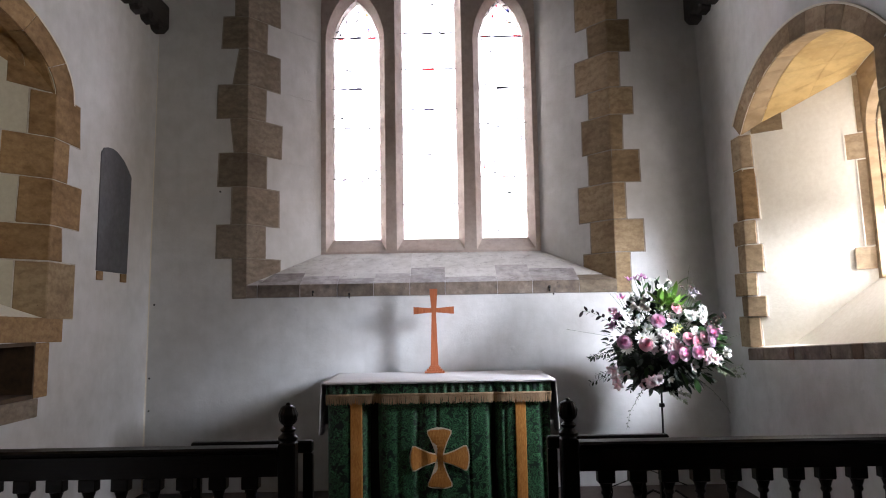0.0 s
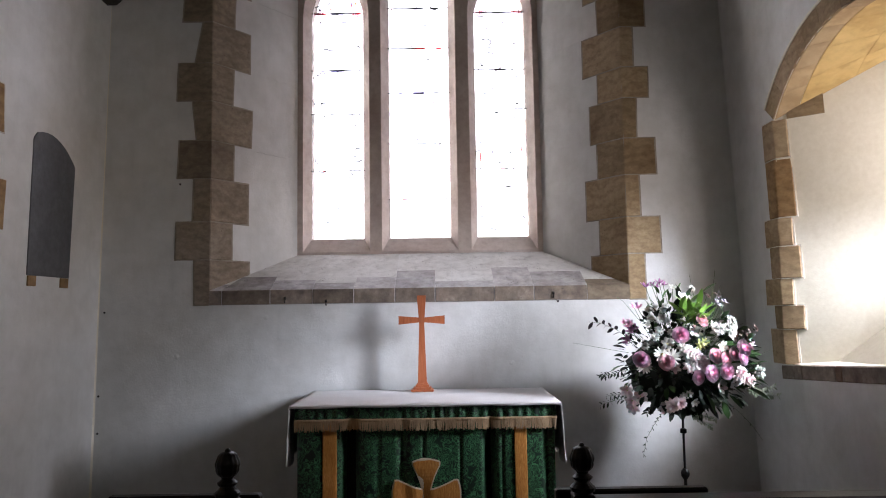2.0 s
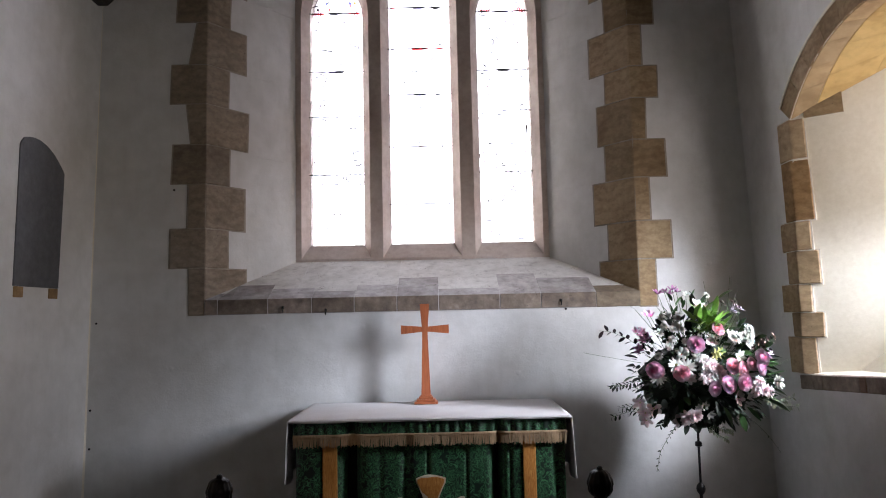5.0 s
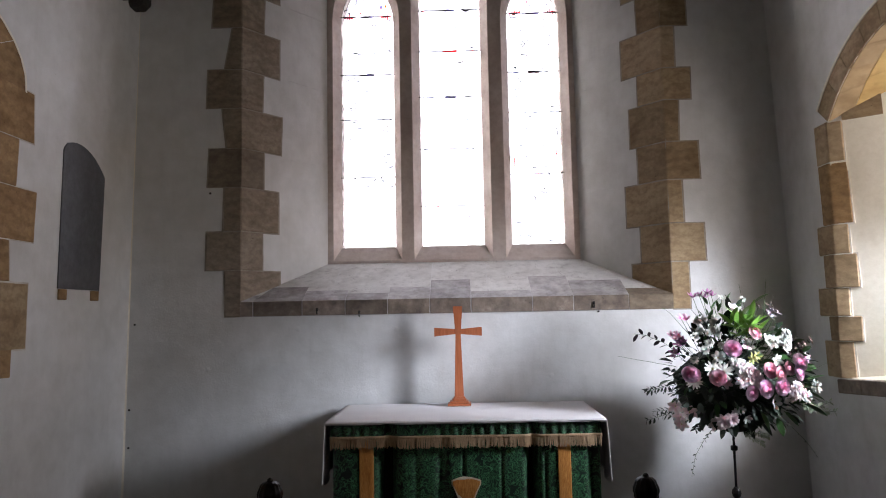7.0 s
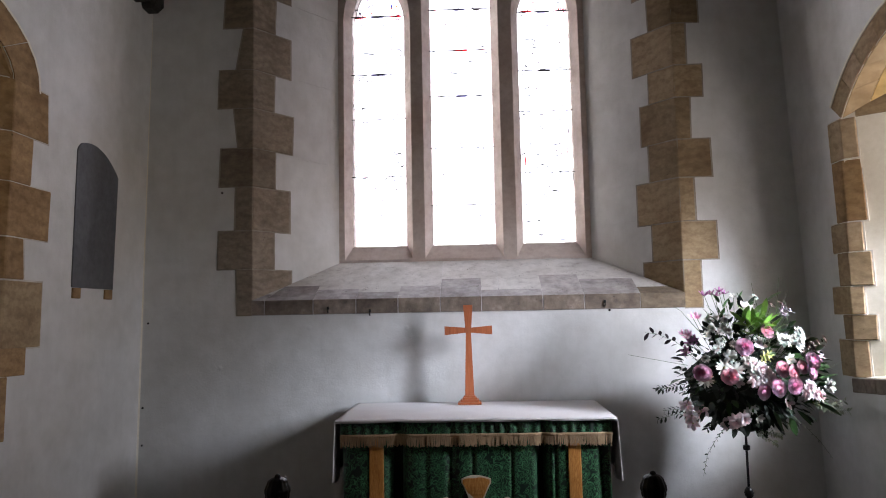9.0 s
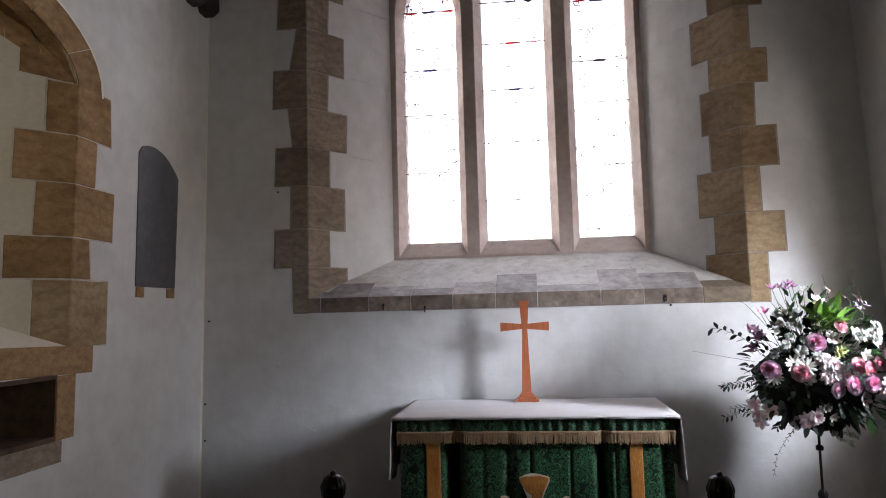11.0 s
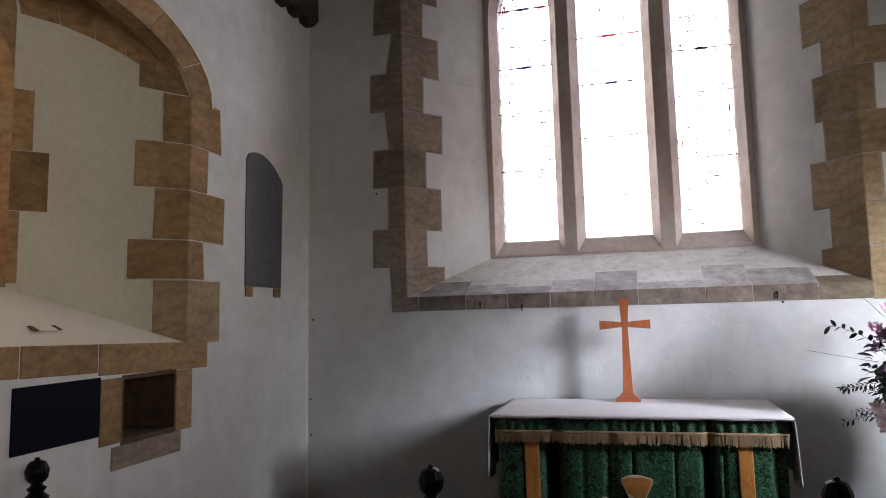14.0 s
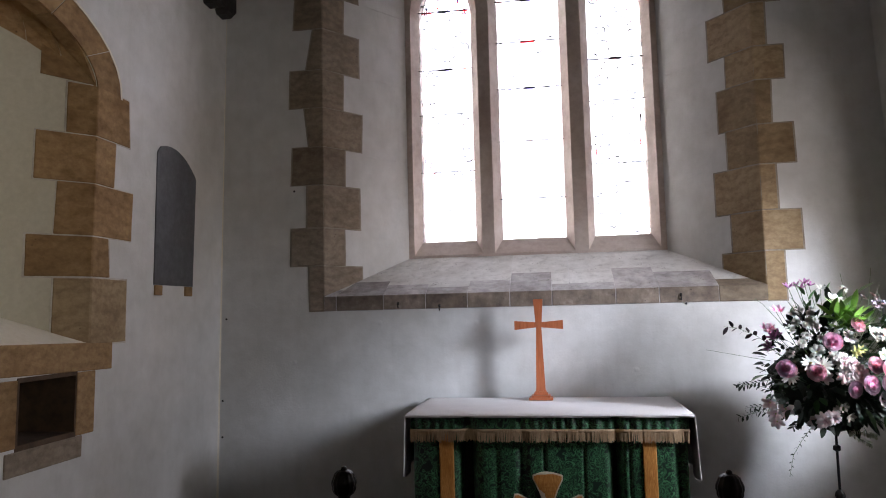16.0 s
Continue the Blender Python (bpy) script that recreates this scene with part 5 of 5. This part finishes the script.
def leaf_mesh(name, mat, width=0.25, curl=0.25, fold_=0.12, n=6):
    """A leaf of unit length along +x, folded on its midrib and drooping at the tip."""
    bm = bmesh.new()
    rows = []
    for i in range(n + 1):
        f = i / n
        w = width * math.sin(math.pi * min(1, f * 0.97 + 0.015)) ** 0.8 / 2
        z = -curl * f * f
        rows.append([bm.verts.new((f, -w, z + fold_ * w)), bm.verts.new((f, 0, z)), bm.verts.new((f, w, z + fold_ * w))])
    for a, b in zip(rows, rows[1:]):
        for k in (0, 1):
            bm.faces.new((a[k], a[k + 1], b[k + 1], b[k]))
    return mesh_of(bm, name, mat, True)


def petal_verts(bm, m, L, W, cup, n=5):
    rows = []
    for i in range(n + 1):
        f = i / n
        w = W * math.sin(math.pi * (0.12 + 0.80 * f)) ** 0.7 / 2
        z = cup * f * f
        rows.append([bm.verts.new(m @ Vector((f * L, s * w, z * L + 0.3 * abs(s) * w * (1 if cup > 0 else -1)))) for s in (-1, -0.5, 0, 0.5, 1)])
    for a, b in zip(rows, rows[1:]):
        for k in range(4):
            bm.faces.new((a[k], a[k + 1], b[k + 1], b[k]))


def cup_petal(bm, a, r, tilt, L, spread):
    """One petal wrapped round the flower's axis at radius r, its lip rolled outwards."""
    rows = []
    for i in range(5):
        f = i / 4
        out = r * (0.55 + 0.45 * math.sin(f * 1.6)) + math.cos(radians(tilt)) * f * L + (0.10 * r * (f > 0.8))
        out *= 1 - max(0.0, 0.45 - 0.5 * r) * f * f
        row = []
        for k in range(7):
            s = k / 3 - 1
            ang = radians(a + s * spread / 2)
            row.append(bm.verts.new((math.cos(ang) * out * (1 + 0.06 * s), math.sin(ang) * out * (1 + 0.06 * s), -0.15 + f * L * math.sin(radians(tilt)) * (1 - 0.22 * s * s))))
        rows.append(row)
    for p, q in zip(rows, rows[1:]):
        for k in range(6):
            bm.faces.new((p[k], p[k + 1], q[k + 1], q[k]))


def rose_mesh(name, mat):
    """A full rose of unit radius that opens along +z."""
    bm = bmesh.new()
    rnd = random.Random(3)
    for ring, (cnt, r, tilt, L) in enumerate(((2, 0.10, 90, 0.72), (3, 0.26, 86, 0.70), (3, 0.42, 80, 0.68), (4, 0.58, 72, 0.62), (5, 0.74, 60, 0.56), (5, 0.90, 44, 0.50), (5, 0.98, 24, 0.46))):
        for i in range(cnt):
            a = 360 * i / cnt + ring * 33 + rnd.uniform(-8, 8)
            cup_petal(bm, a, r * 0.72, tilt, L, 360 / cnt * 1.5 if ring > 0 else 250)
    bmesh.ops.solidify(bm, geom=list(bm.faces), thickness=0.012)
    for v in bm.verts:
        v.co.z *= 0.72
    return mesh_of(bm, name, mat, True)


def open_mesh(name, mat, cnt, tilt, width, cup, centre, cr=0.16):
    """A single flower of unit radius with cnt petals round a centre."""
    bm = bmesh.new()
    rnd = random.Random(5)
    for i in range(cnt):
        m = pose(0, 0, 0, 0, 0, 360 * i / cnt + rnd.uniform(-6, 6)) @ pose(0.08, 0, 0.01 * (i % 2), 0, -tilt + rnd.uniform(-8, 8), 0)
        petal_verts(bm, m, 0.92, width, cup, 4)
    me_bits = len(bm.faces)
    r = bmesh.ops.create_uvsphere(bm, u_segments=10, v_segments=6, radius=cr)
    for v in r["verts"]:
        v.co.z = v.co.z * 0.6 + 0.06
    for i, f in enumerate(bm.faces):
        f.material_index = 0 if i < me_bits else 1
    me = mesh_of(bm, name, mat, True)
    me.materials.append(centre)
    return me


def arrangement():
    t = thing("flower_arrangement", "large pedestal arrangement of pink roses, white daisies and greenery", "flowers", at=(FX, FY, 0.88))
    inv = Vector((FX, FY, 0.88))
    rnd = random.Random(11)

    def place(name, me, p, direction, size, spin=0.0, up="Z", label=""):
        q = Vector(direction).to_track_quat(up, "Y" if up != "Y" else "Z")
        ob = new(name, me)
        ob.parent = t
        ob.matrix_basis = Matrix.LocRotScale(Vector(p) - inv, q, None) @ pose(0, 0, 0, 0, 0, spin) @ Matrix.Diagonal((size, size, size, 1))
        if label:
            tagged(ob, label)
        return ob

    bm = bmesh.new()
    lathe(bm, [(0.02, -0.005), (0.10, 0.0), (0.135, 0.03), (0.14, 0.055), (0.12, 0.055), (0.11, 0.04)], 20)
    part("bowl", bm, IRON, t, "shallow dark bowl")
    # near-black body behind the leaves, standing in for the shade between them
    bm = bmesh.new()
    bmesh.ops.create_icosphere(bm, subdivisions=3, radius=1)
    for v in bm.verts:
        k = 1 + 0.25 * noise.noise(v.co * 3)
        v.co = Vector((v.co.x * 0.33 * k, v.co.y * 0.19 * k, 0.26 + v.co.z * 0.27 * k))
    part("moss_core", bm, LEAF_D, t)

    def spot(cx, cy, lift=0.0):
        """Plan of the bouquet: width and height on a dome that bulges toward the nave."""
        x, z = FX + (cx - 430) * 0.00174, 0.88 + (600 - cy) * 0.00174
        r = min(1.0, math.hypot((cx - 440) / 330, (cy - 380) / 270))
        return Vector((x, FY - 0.26 * math.sqrt(1 - r * r) - lift, z))

    def facing(p):
        d = (p - Vector((FX, FY + 0.12, 1.20)))
        d.y = min(d.y, -0.12) * 1.6
        return d.normalized() + Vector((rnd.uniform(0.05, .45), 0, rnd.uniform(-.05, .2)))

    stems = bmesh.new()

    def stem(p, r=0.0025):
        a = Vector((FX + rnd.uniform(-.05, .05), FY + rnd.uniform(-.05, .05), 1.0))
        mid = a.lerp(p, 0.5) + Vector((0, 0, 0.04))
        tube(stems, [a - inv, mid - inv, p - inv], r, r * 0.7, 5)

    rose_p, rose_c = rose_mesh("rose", PINK), rose_mesh("rose", CORAL)
    bm = bmesh.new()
    for tilt, L, cnt in ((10, 0.95, 9), (34, 0.85, 9), (58, 0.72, 8), (78, 0.62, 6)):
        for i in range(cnt):
            m = pose(0, 0, 0, 0, 0, 360 * i / cnt + tilt * 1.7 + rnd.uniform(-9, 9)) @ pose(0.05, 0, 0, 0, -tilt + rnd.uniform(-9, 9), rnd.uniform(-9, 9))
            petal_verts(bm, m, L, 0.48, rnd.uniform(-0.4, -0.1), 4)
    carn = mesh_of(bm, "carnation", PALE, True)
    double = carn.copy()
    double.name = "lisianthus"
    double.materials[0] = WHITE
    daisy = open_mesh("daisy", WHITE, 14, 12, 0.28, -0.05, EYE_DARK, 0.2)
    lily = open_mesh("lily", WHITE, 6, 58, 0.62, -0.42, LIME, 0.10)
    alst = open_mesh("alstroemeria", MAUVE, 6, 50, 0.36, -0.15, EYE_DARK, 0.08)
    frees = open_mesh("freesia", PINK, 6, 55, 0.40, -0.1, LIME, 0.08)
    pale6 = open_mesh("pale_lily", PALE, 6, 38, 0.66, -0.25, LIME, 0.1)
    lilac = open_mesh("honesty", LILAC, 4, 30, 0.6, -0.1, LILAC, 0.05)
    lime = open_mesh("lime_bloom", LIME, 6, 35, 0.42, -0.2, LIME, 0.12)
    brown = rose_mesh("seedhead", BROWN)

    def many(name, me, pts, size, lift=0.02):
        for cx, cy in pts:
            p = spot(cx, cy + 34, lift)
            stem(p)
            place(name, me, p, facing(p), size * rnd.uniform(0.9, 1.1), rnd.uniform(0, 360))

    many("rose", rose_p, ((365, 258), (420, 412), (527, 392), (592, 342), (598, 308), (222, 345), (470, 398)), 0.050, 0.135)
    many("rose", rose_c, ((490, 335), (528, 348), (312, 358), (453, 205), (232, 350), (560, 330)), 0.044, 0.12)
    many("daisy", daisy, ((332, 340), (238, 372), (300, 330)), 0.056, 0.10)
    many("lily", lily, ((500, 234), (685, 405), (325, 292), (560, 258), (410, 345), (525, 305)), 0.042, 0.07)
    many("lisianthus", double, ((530, 238), (575, 225), (572, 248), (400, 318), (378, 305), (578, 212), (555, 236), (512, 240), (395, 335), (675, 398)), 0.040, 0.075)
    many("lily", lily, ((300, 160), (262, 222), (395, 83), (427, 125), (402, 478), (427, 508), (280, 170)), 0.032, 0.04)
    many("lisianthus", double, ((310, 205), (303, 240), (465, 85), (385, 485), (330, 165), (340, 285), (290, 265)), 0.028, 0.05)
    many("lisianthus", double, ((440, 372), (470, 360), (385, 328), (350, 250), (395, 238), (450, 240), (340, 205), (345, 150), (285, 195), (325, 190), (255, 300), (540, 440), (410, 130)), 0.028, 0.03)
    many("carnation", carn, ((430, 362), (455, 372), (405, 372), (400, 325), (425, 335), (600, 402), (618, 425), (585, 420), (640, 435), (345, 520), (370, 510), (440, 350)), 0.050, 0.075)
    many("pale_lily", pale6, ((440, 250), (395, 265), (420, 122), (530, 455), (215, 510), (195, 470), (240, 490), (225, 540), (330, 530), (355, 380)), 0.050, 0.02)
    many("freesia", frees, ((250, 158), (238, 155), (195, 215), (212, 218), (650, 302), (205, 225), (655, 308)), 0.042, 0.02)
    many("alstroemeria", alst, ((330, 70), (360, 60), (305, 74), (375, 68), (215, 245), (228, 240), (200, 280), (345, 78)), 0.044, 0.0)
    many("honesty", lilac, ((570, 140), (592, 132), (605, 135), (590, 205), (565, 145)), 0.040, -0.05)
    many("lime_bloom", lime, ((455, 295), (468, 290), (448, 300)), 0.036, 0.03)
    many("seedhead", brown, ((640, 250), (655, 262), (670, 255), (708, 242), (625, 265), (648, 280), (600, 272), (570, 110), (525, 112)), 0.030, 0.0)

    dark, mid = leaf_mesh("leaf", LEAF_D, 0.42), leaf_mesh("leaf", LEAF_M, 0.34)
    light, blade = leaf_mesh("leaf", LEAF_L, 0.26), leaf_mesh("leaf", LEAF_M, 0.10, 0.35)
    silver, purple = leaf_mesh("leaf", LEAF_S, 0.5, 0.1), leaf_mesh("leaf", LEAF_P, 0.62, 0.1)

    def leaf(me, p, d, size):
        x = Vector(d).normalized()
        q = x.to_track_quat("X", "Z")
        ob = new("leaf", me)
        ob.parent = t
        ob.matrix_basis = Matrix.LocRotScale(Vector(p) - inv, q, None) @ pose(0, 0, 0, rnd.uniform(-50, 50), 0, 0) @ Matrix.Diagonal((size, size, size, 1))

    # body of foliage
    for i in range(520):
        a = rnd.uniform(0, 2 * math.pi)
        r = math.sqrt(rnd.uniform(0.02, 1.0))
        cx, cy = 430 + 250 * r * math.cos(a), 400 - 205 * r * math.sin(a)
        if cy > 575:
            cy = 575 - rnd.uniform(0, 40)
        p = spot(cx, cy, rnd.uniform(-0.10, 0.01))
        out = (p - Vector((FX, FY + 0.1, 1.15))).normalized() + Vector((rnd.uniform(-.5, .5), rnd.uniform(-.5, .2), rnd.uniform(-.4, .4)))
        # mostly near-black leaves on the left and below: that side's shade as colour
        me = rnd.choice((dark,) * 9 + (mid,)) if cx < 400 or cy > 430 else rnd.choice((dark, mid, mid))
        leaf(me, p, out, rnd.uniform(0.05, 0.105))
    # upright greenery behind the tall blooms
    for i in range(95):
        cx, cy = rnd.uniform(275, 480), rnd.uniform(130, 300)
        if abs(cx - 380) > (cy - 70) * 0.75:
            continue
        leaf(rnd.choice((dark, mid, mid)), spot(cx, cy, rnd.uniform(-0.08, 0.0)), (rnd.uniform(-0.7, 0.7), rnd.uniform(-0.5, 0.1), 1.0), rnd.uniform(0.05, 0.09))
    # tall fresh leaves at the crown
    for i in range(44):
        p = spot(rnd.uniform(385, 475), rnd.uniform(195, 262), 0.07)
        leaf(light, p, (rnd.uniform(-1.1, 1.1), -0.3, rnd.uniform(0.1, 1.2)), rnd.uniform(0.09, 0.15))
    for i in range(22):
        p = spot(rnd.uniform(570, 655), rnd.uniform(390, 510), 0.02)
        leaf(rnd.choice((blade, mid, blade)), p, (1.0, -0.3, rnd.uniform(-0.5, 0.5)), rnd.uniform(0.08, 0.15))
    for cx, cy, dx, dz, s in ((470, 515, 0.5, -0.9, 0.13), (535, 540, 0.2, -1, 0.12), (180, 405, -1, -0.1, 0.11), (490, 140, 0.5, 0.6, 0.12), (450, 190, 0.1, 1, 0.13), (480, 250, 0.9, 0.4, 0.12), (560, 520, 0.8, -0.7, 0.11)):
        leaf(mid, spot(cx, cy, 0.05), (dx, -0.3, dz), s)

    def spray(pts, me, size, step, r=0.002, jitter=0.5):
        """A thin branch with leaves on both sides; pts as places of the bouquet's plan."""
        P = [spot(*q) for q in pts]
        fine = []
        for a, b in zip(P, P[1:]):
            fine += [a.lerp(b, k / 4) for k in range(4)]
        fine.append(P[-1])
        tube(stems, [q - inv for q in fine], r, r * 0.6, 5)
        if not me:
            return
        total, side = 0.0, 1
        for a, b in zip(fine, fine[1:]):
            total += (b - a).length
            while total > step:
                total -= step
                d = (b - a).normalized()
                n = Vector((-d.z, rnd.uniform(-jitter, jitter), d.x)) * side
                leaf(me, b - d * total, n + d * 0.6, size * rnd.uniform(0.7, 1.2))
                side = -side

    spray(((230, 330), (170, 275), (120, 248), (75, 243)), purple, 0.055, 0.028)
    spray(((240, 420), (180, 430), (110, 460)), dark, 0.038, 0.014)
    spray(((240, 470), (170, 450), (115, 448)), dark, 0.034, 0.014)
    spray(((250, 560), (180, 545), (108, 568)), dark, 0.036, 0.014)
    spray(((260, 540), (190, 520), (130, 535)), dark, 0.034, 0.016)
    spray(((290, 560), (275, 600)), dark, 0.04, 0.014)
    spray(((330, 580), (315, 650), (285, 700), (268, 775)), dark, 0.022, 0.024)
    spray(((650, 500), (730, 540), (815, 545)), silver, 0.030, 0.007)
    spray(((660, 510), (740, 530), (800, 508)), silver, 0.028, 0.007)
    spray(((440, 600), (490, 635), (545, 662)), silver, 0.024, 0.008)
    spray(((450, 595), (500, 610), (552, 630)), silver, 0.024, 0.008)
    spray(((640, 330), (680, 310), (715, 265)), purple, 0.035, 0.03)
    spray(((560, 240), (585, 160), (600, 130)), purple, 0.022, 0.03)
    spray(((200, 360), (170, 355), (10, 325)), None, 0, 1, 0.0018)
    spray(((680, 385), (740, 370), (800, 362)), None, 0, 1, 0.0012)
    spray(((470, 230), (477, 120), (482, 62)), None, 0, 1, 0.0025)
    spray(((250, 240), (215, 165), (188, 145)), None, 0, 1, 0.002)
    spray(((590, 570), (650, 600), (700, 655), (740, 715)), dark, 0.014, 0.03, 0.0015)
    spray(((505, 260), (530, 180), (585, 45)), None, 0, 1, 0.0025)
    bronze = leaf_mesh("leaf", LEAF_P, 0.09, 0.05)
    leaf(bronze, spot(510, 245), (0.28, 0, 1), 0.27)
    tagged(part("stem_tangle", stems, LEAF_M, t), kind="stuff")


arrangement()


# ---- small marks on the walls ----
def wall_nails():
    for x, z in ((-2.50, 1.62), (-2.53, 0.98), (-2.53, 0.70), (-1.93, 2.62), (1.02, 1.655)):
        bm = bmesh.new()
        lathe(bm, [(0.004, 0), (0.009, 0.002), (0.007, 0.008), (0.002, 0.01)], 8)
        me = mesh_of(bm, "nail", IRON)
        ob = part("nail", me, None)
        ob.matrix_world = pose(x, 0.001, z, 90, 0, 0)
        tagged(ob, "small dark iron nail in the plaster wall", "nail", "nails in the east wall")


wall_nails()


def power_cable():
    bm = bmesh.new()
    tube(bm, [(1.45, -0.06, 0.006), (1.60, -0.03, 0.05), (1.70, -0.012, 0.11), (1.80, -0.012, 0.13), (1.92, -0.02, 0.08), (2.10, -0.05, 0.006)], 0.005)
    tagged(part("power_cable", bm, IRON), "thin black cable looped against the foot of the wall", "cable")


power_cable()
